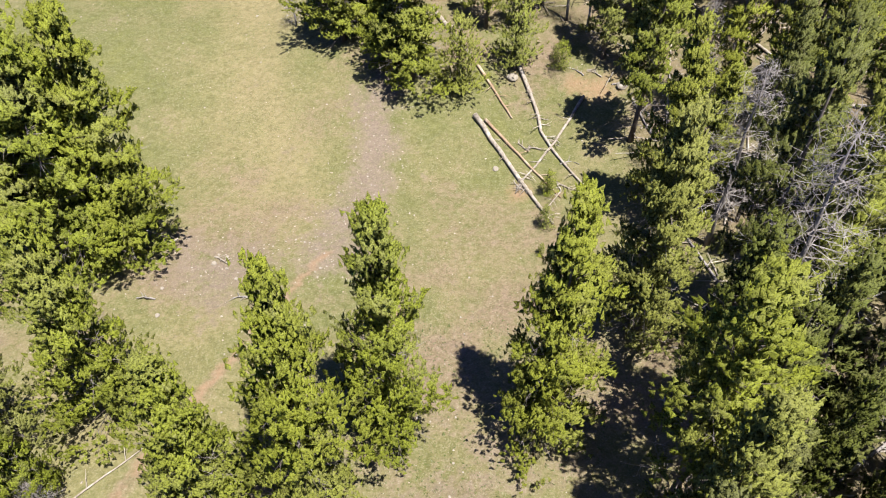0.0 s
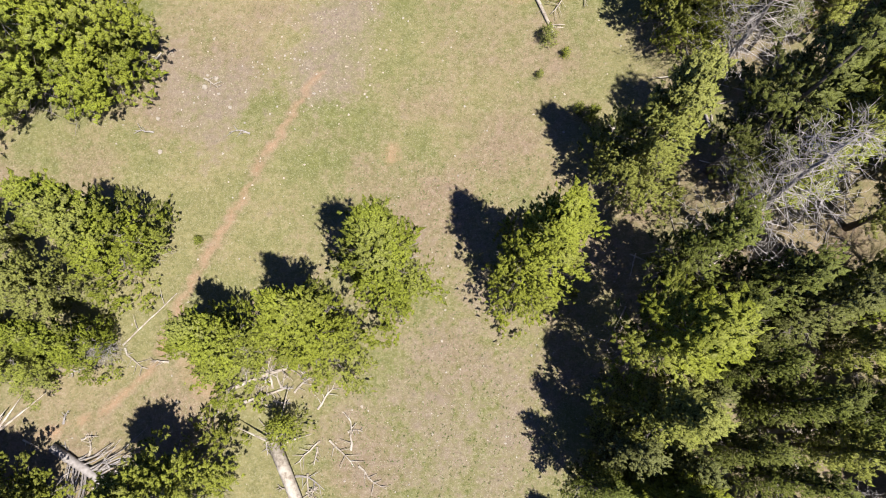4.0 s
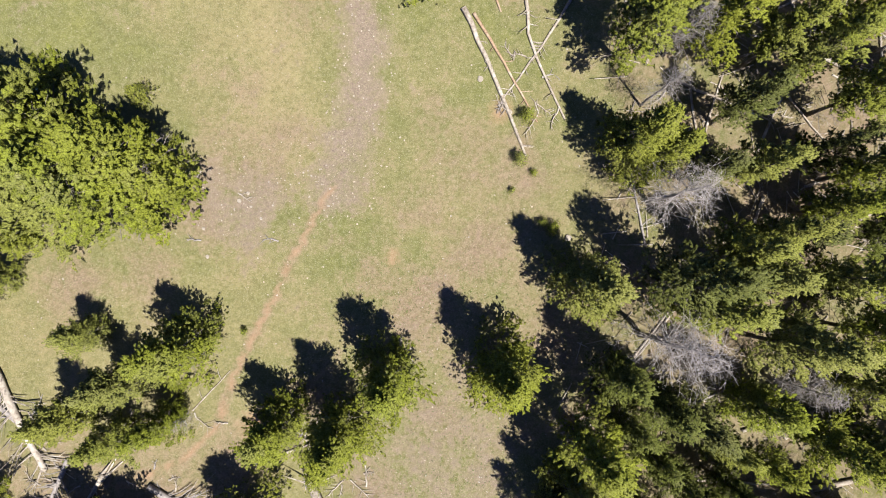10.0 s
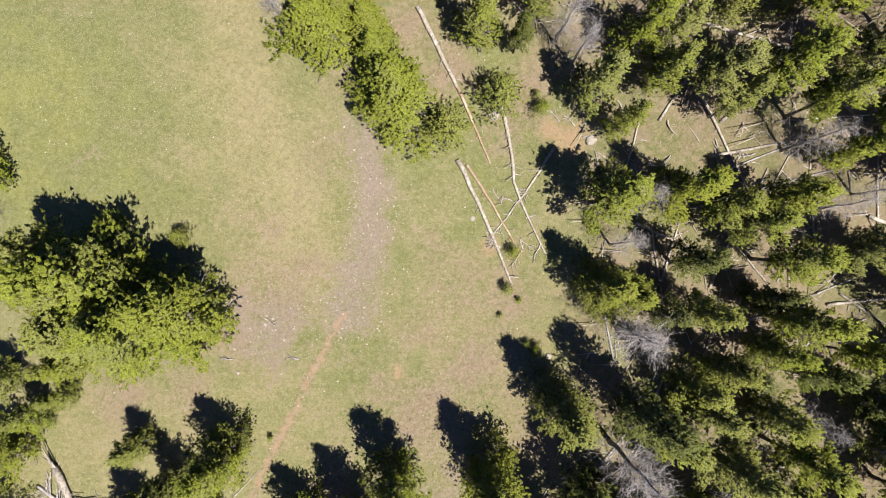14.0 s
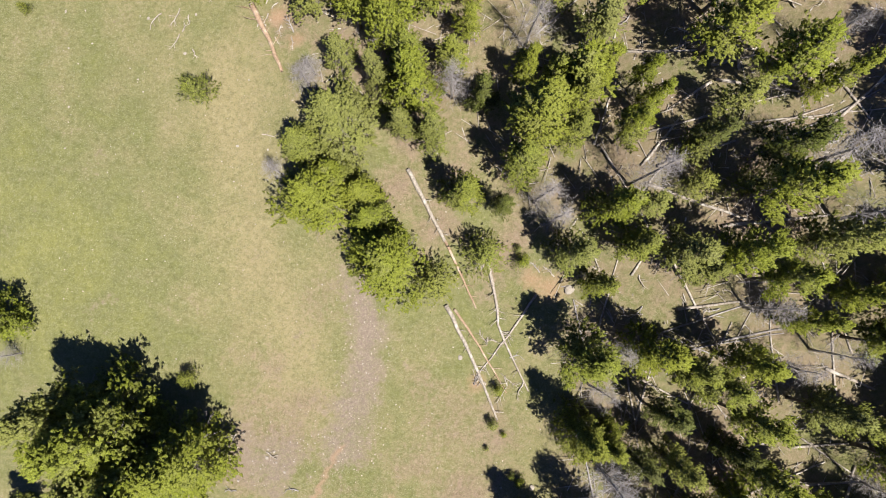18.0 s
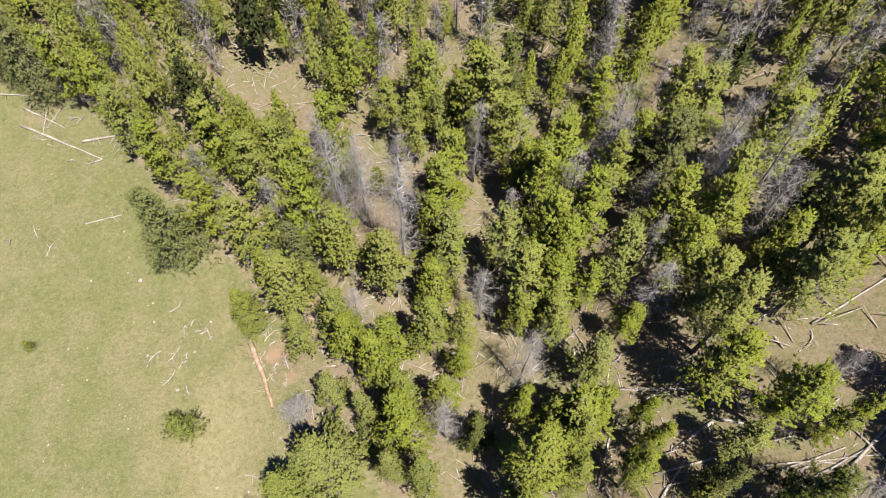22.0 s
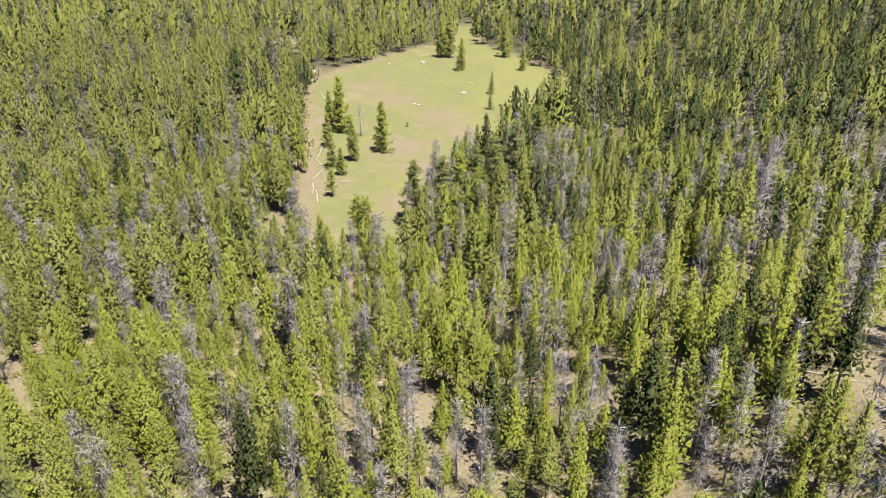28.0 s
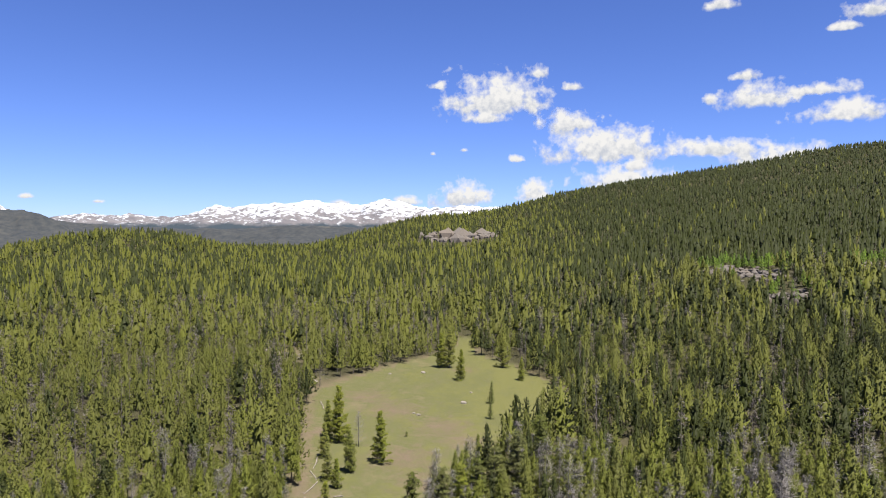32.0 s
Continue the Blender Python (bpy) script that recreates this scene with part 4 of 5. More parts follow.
for x, y, h in ((-16.2, 13.2, 3), (-8.5, 59.6, 4), (-11.5, 51.6, 4), (-33.7, 36.6, 4), (-9.0, 58.7, 5)):
    plant(SNAG[1], "snag", x, y, h, 11, 1.5, "low dead grey shrub-like pine at the meadow's edge")
# lone trees of the far meadow
for x, y, h in ((-13.6, 164.4, 9.8), (-11.6, 163.6, 9.8), (-21.9, 187.5, 6.5), (5.6, 180.8, 12.5)):
    plant(rnd.choice(MID), "wood", x, y, h, 12, 1.25)
for x, y, h in ((-13.1, 217.9, 13.1), (-19.9, 211.4, 10.3), (-26.0, 234.0, 15.4), (-29.6, 239.1, 10.3), (8.8, 312, 12), (1.1, 337, 14.7), (4.6, 337.2, 17.5), (27.3, 339.7, 14.4), (32.3, 315, 9.2), (-24.4, 206, 8.6),
                (-28, 222, 9)):
    plant(rnd.choice(OPEN), "open", x, y, h, 12, 0.82, "lone bushy pine in the far meadow")
for x, y, h in ((16.7, 258.5, 6.4), (18.3, 277.3, 7.5)):
    plant(FIR[0], "fir", x, y, h, 13, 0.8, "small dark spruce in the far meadow")
plant(SNAG[1], "snag", -20.3, 231, 9.5, 11, 1.1)
plant(OPEN[1], "open", -21.6, 201, 6.8, 12, 0.95, "lone bushy pine in the far meadow")

# ---- the forest beyond, too many to count ----


def lod_tree(seed, spots_n, blades, size, low, reach, h=12.0, trunk=True, soft_body=0.7):
    """A lighter tree for the deep forest: crown tufts on boughs of uneven reach, and a thin trunk. Returns vertices, triangles, slots, tint and normals."""
    rng = np.random.default_rng(seed)
    u = ((np.arange(spots_n) + rng.uniform(0, 1, spots_n)) / spots_n) ** 1.15
    a = np.arange(spots_n) * 2.4 + rng.uniform(-0.6, 0.6, spots_n)
    lump = 0.75 + 0.35 * np.sin(a * 2 + seed) * np.sin(u * 9 + seed * 1.7)
    r = reach * ((1 - u) ** 0.9 + 0.04) * lump * rng.uniform(0.45, 1.1, spots_n)
    c = np.stack([np.cos(a) * r, np.sin(a) * r, h * (low + (0.96 - low) * u) + 0.15 * r], 1)
    v, f, tint, nor = candles(rng, c, size * (0.5 + 0.5 * (1 - u)) * 0.45, size * (0.8 + 0.45 * (1 - u)), reach * 0.75, blades, 0.9, 0.7, soft_body)
    if not trunk:
        return v, f, np.zeros(len(f), int), tint, nor
    tv, tf = tubes([[0, 0, 0]], [[0, 0, h * 0.9]], 0.15, 0.04)
    nor = np.concatenate([nor, unit(tv * [1, 1, 0])])
    slots = np.concatenate([np.zeros(len(f), int), np.ones(len(tf), int)])
    return np.concatenate([v, tv]), np.concatenate([f, tf + len(v)]), slots, np.concatenate([tint, np.zeros(len(tv))]), nor


def both(a, b):
    """Two of these shapes in one."""
    return np.concatenate([a[0], b[0]]), np.concatenate([a[1], b[1] + len(a[0])]), np.concatenate([a[2], b[2]]), np.concatenate([a[3], b[3]]), np.concatenate([a[4], b[4]])


def lod_snag(seed, n, k, h=11.0, blade=0.12):
    rng = np.random.default_rng(seed)
    u = rng.uniform(0.15, 1, n)
    a = rng.uniform(0, 6.28, n)
    r = (0.3 + 1.6 * (1 - u)) * rng.uniform(0.3, 1, n)
    c = np.stack([np.cos(a) * r, np.sin(a) * r, u * h], 1)
    v, f, tint, nor = sprays(rng, c, 0.9, k, 0.2, blade, 1.5)
    tv, tf = tubes([[0, 0, 0]], [[0, 0, h]], 0.13, 0.02)
    return np.concatenate([v, tv]), np.concatenate([f, tf + len(v)]), np.zeros(len(f) + len(tf), int), np.zeros(len(v) + len(tv)), np.concatenate([nor, unit(tv * [1, 1, 0])])


def stuff_forest(name, shapes, places, label, mats, bright=0.6):
    """One mesh of many trees: places hold x, y, height, spread."""
    rng = np.random.default_rng(len(places))
    vs, fs, ss, ts, ns, ash = [], [], [], [], [], []
    base = 0
    pick = rng.integers(0, len(shapes), len(places))
    for k, (sv, sf, slot, tint, nor) in enumerate(shapes):
        p = places[pick == k]
        if not len(p):
            continue
        n = len(p)
        a = rng.uniform(0, 6.283, n)
        ca, sa = np.cos(a)[:, None], np.sin(a)[:, None]
        k_h, k_w = (p[:, 2] / 12)[:, None], (p[:, 2] / 12 * p[:, 3])[:, None]
        x = (sv[None, :, 0] * ca - sv[None, :, 1] * sa) * k_w + p[:, :1]
        y = (sv[None, :, 0] * sa + sv[None, :, 1] * ca) * k_w + p[:, 1:2]
        z = sv[None, :, 2] * k_h + land(p[:, 0], p[:, 1])[:, None]
        vs.append(np.stack([x, y, z], 2).reshape(-1, 3))
        ns.append(np.stack([nor[None, :, 0] * ca - nor[None, :, 1] * sa, nor[None, :, 0] * sa + nor[None, :, 1] * ca, nor[None, :, 2] + 0 * ca], 2).reshape(-1, 3))
        fs.append((sf[None] + (np.arange(n) * len(sv))[:, None, None]).reshape(-1, 3) + base)
        ss.append(np.tile(slot, n))
        # a low bright darkens the whole stand by colour, for shade coarse crowns lack
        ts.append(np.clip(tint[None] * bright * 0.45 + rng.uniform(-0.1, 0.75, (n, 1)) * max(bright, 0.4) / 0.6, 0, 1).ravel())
        ash.append(np.repeat(rng.uniform(0, 1, n), len(sv)))
        base += n * len(sv)
    me = tri_mesh(name, np.concatenate(vs), np.concatenate(fs), mats, {"tint": np.concatenate(ts), "ash": np.concatenate(ash)}, np.concatenate(ss), True, np.concatenate(ns))
    tagged(new(name, me), label, "forest", kind="stuff")


def scatter(spacing, r0, r1, seed, clear):
    """Tree places at an uneven spacing between two distances from the valley's middle, outside the meadows."""
    rng = np.random.default_rng(seed)
    g = np.arange(-r1, r1, spacing)
    gx, gy = np.meshgrid(g, g)
    x = HUB[0] + gx.ravel() + rng.uniform(-0.48, 0.48, gx.size) * spacing
    y = HUB[1] + gy.ravel() + rng.uniform(-0.48, 0.48, gx.size) * spacing
    r = np.hypot(x - HUB[0], y - HUB[1])
    az = np.degrees(np.arctan2(x - HUB[0], y - HUB[1]))
    ok = (r >= r0) & (r < r1) & ((np.abs(az) < np.where(r < 330, 41, 36)) | ((r < 75) & (y > -12) & (np.abs(x) < 62)))
    ok &= ~inside(NEAR_MEADOW, x, y) & ~inside(FAR_MEADOW, x, y)
    gap = np.sin(x * 0.11 + 1.7 * np.sin(y * 0.07)) * np.sin(y * 0.13 + 1.1 * np.sin(x * 0.05))
    ok &= rng.uniform(0, 1, x.size) > clear + 0.45 * (gap > 0.74)
    for cx, cy, cr in GLADES:
        ok &= np.hypot((x - cx), (y - cy)) > cr
    return x[ok], y[ok], rng


def on_slope(az, el):
    """Where a sight line from 58 m above the valley's middle meets the land."""
    r = np.arange(80, 2500, 2.0)
    x, y = HUB[0] + r * math.sin(radians(az)), HUB[1] + r * math.cos(radians(az))
    below = land(x, y) + 6 > 58 + r * math.tan(radians(el))
    k = int(np.argmax(below))
    return float(x[k]), float(y[k])


OUTCROP = on_slope(1.1, -0.6)
SCREE = [on_slope(24.1, -2.66), on_slope(31.7, -1.9), on_slope(26.2, -4.3), on_slope(21.5, -2.4)]


def lane(p, steps, wide):
    """A treeless lane from a rocky place down the slope."""
    d = unit(HUB - np.array(p))
    return [(p[0] + d[0] * s, p[1] + d[1] * s, wide) for s in steps]


GLADES = lane(OUTCROP, (-55, -28, 0, 28, 56, 84), 31) + lane((OUTCROP[0] + 37, OUTCROP[1] + 13), (0, 28, 56), 27) + lane((OUTCROP[0] - 37, OUTCROP[1]), (0, 28, 56), 27) + [
    g for p, w in zip(SCREE, (14, 12, 10, 10)) for g in lane(p, (-8, 0, 12, 24, 36), w)] + [ (25, 54.5, 3.0), (24, 48.5, 2.6), (29.5, 54, 3.4), (30.5, 47.5, 2.6), (28, 29.5, 2.2), (-31, 168, 6), (-27, 185, 5), (9.6, 42.6, 1.5), (0.5, 49, 3.2), (6, 42, 3.5), (30, 27, 3), (27.5, 17, 3), (28, 9, 3), (36.5, 59.5, 3.5), (30.5, 60.5, 3), (22, 104, 3), (38, 92, 3.5), (-14, 92, 3)] + WOOD_GAPS

# forest within reach: nearest trees one by one, up to about 300 in all
x, y, rng = scatter(2.7, 0, 165, 11, 0.05)
known = (x > -4) & (x < 30) & (y < 58) & (y > np.where(x < 8, 47, np.where(x < 12, 8, 24)))   # this stretch is planted tree by tree above
thin = ~known | (rng.uniform(0, 1, len(x)) < np.where((y > 30) & (x < 24), 0.68, 0.36))
x, y = x[thin], y[thin]
apart = np.min(np.hypot(x[:, None] - np.array(SPOTS)[None, :, 0], y[:, None] - np.array(SPOTS)[None, :, 1]), 1) > 2.1
x, y = x[apart], y[apart]
order = np.argsort(np.minimum(np.hypot(x - HUB[0], y - HUB[1] - 8), np.hypot(x - 17, y - 10) * 1.25))
x, y = x[order], y[order]
height = rng.normal(10.0, 2.5, len(x)).clip(4.5, 15)
dead = rng.uniform(0, 1, len(x)) < 0.25
one_by_one = np.zeros(len(x), bool)
one_by_one[:225] = True
for k in np.where(one_by_one)[0]:
    if dead[k]:
        plant(rnd.choice(SNAG), "snag", float(x[k]), float(y[k]), float(height[k]), 11, 0.85)
    # a larger dark-needled share in the south paints that wood's shade
    elif rnd.random() < (0.34 if y[k] < 34 else 0.16):
        plant(rnd.choice(SHADY), "shady", float(x[k]), float(y[k]), float(height[k]), 12, rnd.uniform(0.9, 1.15))
    else:
        plant(rnd.choice(WOOD if y[k] < 30 else MID), "mid", float(x[k]), float(y[k]), float(height[k]), 12, rnd.uniform(0.9, 1.15))
rest = ~one_by_one
wide = rng.uniform(0.85, 1.25, len(x))
places = np.stack([x, y, height, wide], 1)
FINE_SHAPES = [both(lod_spire(s + 70, 9, 5, lo, 1.0, 11.0, False, 0.3), lod_tree(s, 400, 3, 0.37, lo, 2.25, soft_body=1.2)) for s, lo in ((1, 0.2), (2, 0.3), (3, 0.38), (4, 0.24), (5, 0.34))]
NEAR_SHAPES = [both(lod_spire(s + 70, 7, 4, lo, 1.25, 11.3, False, 0.2), lod_tree(s, 190, 3, 0.52, lo, 2.3, soft_body=1.2)) for s, lo in ((1, 0.16), (2, 0.26), (3, 0.34), (4, 0.2), (5, 0.28))]


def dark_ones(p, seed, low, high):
    """Which trees take the near-black spruce needles: a larger share eastwards darkens that hillside."""
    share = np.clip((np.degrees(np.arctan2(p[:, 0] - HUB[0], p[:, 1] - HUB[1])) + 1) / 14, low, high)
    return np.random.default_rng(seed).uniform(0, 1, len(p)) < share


dark = dark_ones(places, 9, 0.06, 0.2)
close = np.hypot(x - HUB[0], y - HUB[1]) < 92
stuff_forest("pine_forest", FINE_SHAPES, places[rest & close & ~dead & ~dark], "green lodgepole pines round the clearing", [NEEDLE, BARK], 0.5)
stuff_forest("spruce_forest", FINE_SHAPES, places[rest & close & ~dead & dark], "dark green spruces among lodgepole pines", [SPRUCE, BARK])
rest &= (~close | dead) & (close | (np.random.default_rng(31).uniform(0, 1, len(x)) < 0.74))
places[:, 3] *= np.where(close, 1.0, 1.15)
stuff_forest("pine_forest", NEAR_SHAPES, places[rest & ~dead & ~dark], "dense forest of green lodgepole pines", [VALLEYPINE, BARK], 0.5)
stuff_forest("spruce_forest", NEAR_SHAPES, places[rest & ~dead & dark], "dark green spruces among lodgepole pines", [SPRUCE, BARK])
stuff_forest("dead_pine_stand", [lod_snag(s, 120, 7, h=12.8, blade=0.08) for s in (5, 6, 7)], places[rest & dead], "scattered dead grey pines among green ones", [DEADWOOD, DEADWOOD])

for r0, r1, seed, shapes in ((165, 330, 12, [both(lod_spire(s + 70, 4, 3, lo, 1.1, 11.5, False, 0.3), lod_tree(s, 90, 3, 0.80, lo, 3.5)) for s, lo in ((11, 0.1), (12, 0.24), (13, 0.16), (14, 0.3))]),
                             (330, 520, 18, [both(lod_spire(s + 70, 4, 4, lo, 2.0, 12.0, False, 0.55), lod_tree(s, 16, 3, 1.3, lo, 2.9, trunk=False)) for s, lo in ((11, 0.1), (12, 0.2), (13, 0.15), (14, 0.25))])):
    x, y, rng = scatter(4.9, r0, r1, seed, 0.10)
    dead = rng.uniform(0, 1, len(x)) < np.where(x < 0.0, 0.26, 0.15)
    places = np.stack([x, y, (rng.normal(10.8, 2.9, len(x)) + 2.2 * np.sin(x * 0.06 + 2 * np.sin(y * 0.045)) * np.sin(y * 0.05 + 1)).clip(5, 20), rng.uniform(0.85, 1.3, len(x))], 1)
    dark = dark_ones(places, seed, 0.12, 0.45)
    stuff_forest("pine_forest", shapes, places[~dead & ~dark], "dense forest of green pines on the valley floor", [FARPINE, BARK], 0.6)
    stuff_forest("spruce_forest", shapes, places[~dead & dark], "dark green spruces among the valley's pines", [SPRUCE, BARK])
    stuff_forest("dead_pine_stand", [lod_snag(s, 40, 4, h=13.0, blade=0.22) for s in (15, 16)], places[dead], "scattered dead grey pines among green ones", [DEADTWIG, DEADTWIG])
far = []
for spacing, r0, r1, seed in ((6.0, 520, 850, 13), (7.0, 850, 1350, 14), (8.0, 1350, 2050, 15)):
    x, y, rng = scatter(spacing, r0, r1, seed, 0.05)
    far.append(np.stack([x, y, rng.normal(11.5 if r0 < 850 else 9.5 if r0 < 1350 else 8.0, 2.6, len(x)).clip(4, 18), rng.uniform(1.0, 1.5, len(x)) * (1.0 if r0 < 850 else 1.2 if r0 < 1350 else 1.5)], 1))
far = np.concatenate(far)
FAR_SHAPES = [lod_spire(s, 3, 3, 0.08, 1.75, trunk=False, ragged=0.6) for s in (21, 22, 23, 24)]
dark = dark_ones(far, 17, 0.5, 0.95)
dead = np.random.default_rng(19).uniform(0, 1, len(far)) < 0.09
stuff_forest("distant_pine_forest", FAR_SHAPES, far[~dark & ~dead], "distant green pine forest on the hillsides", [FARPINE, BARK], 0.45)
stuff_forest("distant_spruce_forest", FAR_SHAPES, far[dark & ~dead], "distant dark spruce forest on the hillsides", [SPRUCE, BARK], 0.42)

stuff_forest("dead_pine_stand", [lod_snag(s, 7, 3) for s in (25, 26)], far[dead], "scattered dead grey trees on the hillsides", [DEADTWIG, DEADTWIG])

n = 120
which = rng.integers(0, 4, n)
at = np.array(SCREE)[which] + rng.normal(size=(n, 2)) * [16, 14] + np.array([10, 8])
ASPEN = needle_material("aspen_leaves", (0.055, 0.09, 0.013), (0.105, 0.165, 0.02), (0.08, 0.125, 0.026), 0.2)
stuff_forest("aspen_grove", [lod_tree(s, 40, 3, 1.2, 0.3, 2.6) for s in (51, 52)], np.stack([at[:, 0], at[:, 1], rng.uniform(7, 11, n), rng.uniform(1.0, 1.4, n)], 1), "bright green aspens among dark spruces on the hillside", [ASPEN, BARK])

for pattern in ALL_PATTERNS:
    for ob in (*pattern.children_recursive, pattern):
        bpy.data.objects.remove(ob)

# ---- fallen logs ----


def log(points, r0, r1, material, label, stubs=10, seed=0, name="fallen_log", reach=0.8, splinters=0):
    """A fallen trunk that lies on the ground, with stubs of its branches."""
    rng = np.random.default_rng(seed + 1000 + int(points[0][0] * 10 + points[0][1] * 7))
    p = np.array(points, float)
    q = np.linspace(0, len(p) - 1, 9)
    x, y = np.interp(q, np.arange(len(p)), p[:, 0]), np.interp(q, np.arange(len(p)), p[:, 1])
    length = np.hypot(np.diff(x), np.diff(y)).sum()
    x, y = x + rng.normal(size=9) * 0.003 * length, y + rng.normal(size=9) * 0.003 * length
    rad = np.linspace(r0, r1, 9) * rng.uniform(0.93, 1.07, 9)
    z = land(x, y) + rad * 0.85 + 0.03
    mid = np.array([x.mean(), y.mean(), 0])
    axis = np.stack([x, y, z], 1) - mid
    ob = new(name)
    ob.location = (*mid[:2], 0)
    v, f = limb(axis, rad, 9)
    part("trunk", tri_mesh("log_trunk", v, f, [material], smooth=True), ob)
    if stubs:
        k = rng.uniform(0.25, 0.98, stubs) * 8
        s = np.stack([np.interp(k, np.arange(9), axis[:, i]) for i in range(3)], 1)
        way = unit(np.array([x[-1] - x[0], y[-1] - y[0], 0.0]))
        side = np.array([-way[1], way[0], 0])
        sign = rng.choice([-1, 1], (stubs, 1))
        e = s + (way * 0.6 + side * sign + np.array([0, 0, 1]) * rng.uniform(-0.1, 0.5, (stubs, 1))) * rng.uniform(0.25, 1.0, (stubs, 1)) * reach
        m = (s + e) / 2 + rng.normal(size=s.shape) * 0.06 * reach
        e2 = m + (e - s) * 0.45 + rng.normal(size=m.shape) * 0.22 * reach
        thick = 0.02 + 0.11 * r0
        for k in range(stubs):
            piece = join(tubes(s[k], m[k], thick, thick * 0.7, 4), tubes(m[k], e[k], thick * 0.7, thick * 0.25), tubes(m[k], e2[k], thick * 0.5, thick * 0.2))
            part("branch", tri_mesh("log_branch", *piece, [material]), ob)
    for k in range(splinters):
        a = k * 6.283 / splinters
        back = unit(axis[0] - axis[1])
        s = axis[0] + np.array([-back[1] * math.cos(a), back[0] * math.cos(a), math.sin(a)]) * rad[0] * 0.7 - back * 0.1
        part("splinter", tri_mesh("log_splinter", *tubes(s, s + (back + rng.normal(size=3) * [0.75, 0.75, 0.3]) * rng.uniform(0.6, 1.7), 0.08, 0.012, 4), [material]), ob)
    return tagged(ob, label, "log", "fallen logs")


PALE = "bleached fallen pine trunk lying on the grass"
log([(2.2, 40.7), (4.2, 36.6), (6.6, 31.0)], 0.19, 0.08, LOGWOOD, PALE, 8)
log([(2.9, 40.4), (5.0, 37.2), (7.3, 33.2)], 0.12, 0.05, REDLOG, "thin reddish rotting log lying on the grass", 6)
log([(9.6, 41.6), (7.4, 38.1), (4.6, 34.4)], 0.11, 0.05, LOGWOOD, "thin bleached log lying across other logs", 14, 1)
log([(5.1, 46.2), (6.2, 41.8), (6.6, 38.7), (9.2, 33.4)], 0.17, 0.06, LOGWOOD, PALE, 16, 2)
log([(-0.9, 51.7), (2.1, 45.9)], 0.19, 0.13, LOGWOOD, PALE, 8)
log([(2.1, 46.0), (3.4, 43.2), (4.7, 40.4)], 0.13, 0.06, REDLOG, "broken reddish log lying on bare soil", 6)
log([(-7.9, 8.8), (-5.1, 3.1), (-4.0, 0.6)], 0.34, 0.26, LOGWOOD, "thick bleached fallen snag with a splintered end", 22, 3, "fallen_snag", 1.5, 12)
log([(-18.7, 8.6), (-15.5, 6.7)], 0.24, 0.2, DEADWOOD, "grey broken trunk among dead branches", 38, 4, "fallen_log", 2.3)
log([(-11.9, 5.6), (-8.3, 3.8)], 0.11, 0.05, DEADWOOD, "thin grey fallen log", 6)
log([(-15.9, 13.6), (-13.4, 16.3)], 0.05, 0.03, LOGWOOD, "thin pale pole lying by the trail", 2)
log([(-29.2, 16.7), (-25.5, 9.6)], 0.3, 0.2, LOGWOOD, "thick bleached fallen snag with bare branches", 34, 5, "fallen_snag", 2.5, 8)
log([(-11.3, 59.9), (-12.4, 62.6), (-13.9, 65.6)], 0.13, 0.24, REDLOG, "orange-brown rotten log with a splintered end at the forest's edge", 9, 12, "fallen_log", 1.4)
WOODLOG = "pale fallen trunk on the forest floor"
for a, b, c, d, r in ((17.2, 50.1, 24.2, 47.1, 0.15), (18.0, 51.3, 22.9, 52.8, 0.13), (22.5, 46.8, 28.8, 47.3, 0.14), (16.9, 51.4, 19.4, 54.8, 0.12), (21.7, 57.3, 27.0, 55.7, 0.13), (20.3, 40.5, 24.8, 41.2, 0.13),
                      (30.8, 36.1, 34.2, 34.6, 0.15), (31.7, 22.5, 33.2, 28.7, 0.15), (29.6, 27.0, 33.6, 27.5, 0.13), (21.4, 57.2, 18.7, 55.5, 0.12), (18.4, 51.2, 21.6, 52.4, 0.09), (16.7, 21.0, 18.1, 25.0, 0.14),
                      (-40.1, 88.8, -30.9, 84.6, 0.12), (-33.4, 86.7, -30.2, 87.4, 0.13), (-30.8, 77.3, -27.6, 78.3, 0.07), (-46.5, 92.8, -40.5, 92.6, 0.11), (-40.5, 91.0, -35.5, 88.4, 0.09), (-38.0, 91.2, -37.6, 87.6, 0.09), (-36.6, 91.0, -37.4, 88.4, 0.06), (24.0, 16.1, 26.9, 19.2, 0.2), (23.5, 9.5, 28.0, 11.0, 0.2)):
    log([(a, b), ((a + c) / 2, (b + d) / 2), (c, d)], r * 1.05, r * 0.55, LOGWOOD, WOODLOG, 5, 6)
for a, b, c, d in ((21.4, 58.4, 24.4, 58.8), (25.7, 56.8, 28.2, 55.3), (27.0, 56.6, 28.8, 57.9), (28.1, 57.6, 30.4, 53.5), (24.4, 58.8, 26.3, 56.2), (28.5, 53.6, 31.4, 56.4), (23.1, 57.8, 22.8, 61.1),
                   (21.3, 28.0, 20.2, 24.5), (16.4, 30.7, 15.7, 29.0), (20.1, 13.0, 22.2, 14.1), (25.5, 14.2, 26.8, 13.8), (22.6, 12.7, 21.1, 14.7), (25.3, 52.8, 28.3, 51.5), (20.7, 42.8, 23.0, 45.0)):
    log([(a, b), ((a + c) / 2, (b + d) / 2), (c, d)], 0.12, 0.06, LOGWOOD, WOODLOG, 4, 8)
log([(-21.6, 9.4), (-22.9, 7.4)], 0.22, 0.1, LOGWOOD, "short bleached stump lying on bare soil", 8, 9, "fallen_log", 1.0, 6)
log([(-10.4, 11.4), (-8.6, 12.2), (-6.8, 12.7)], 0.13, 0.06, LOGWOOD, "pale fallen trunk under young pines", 14, 21, "fallen_log", 1.2)
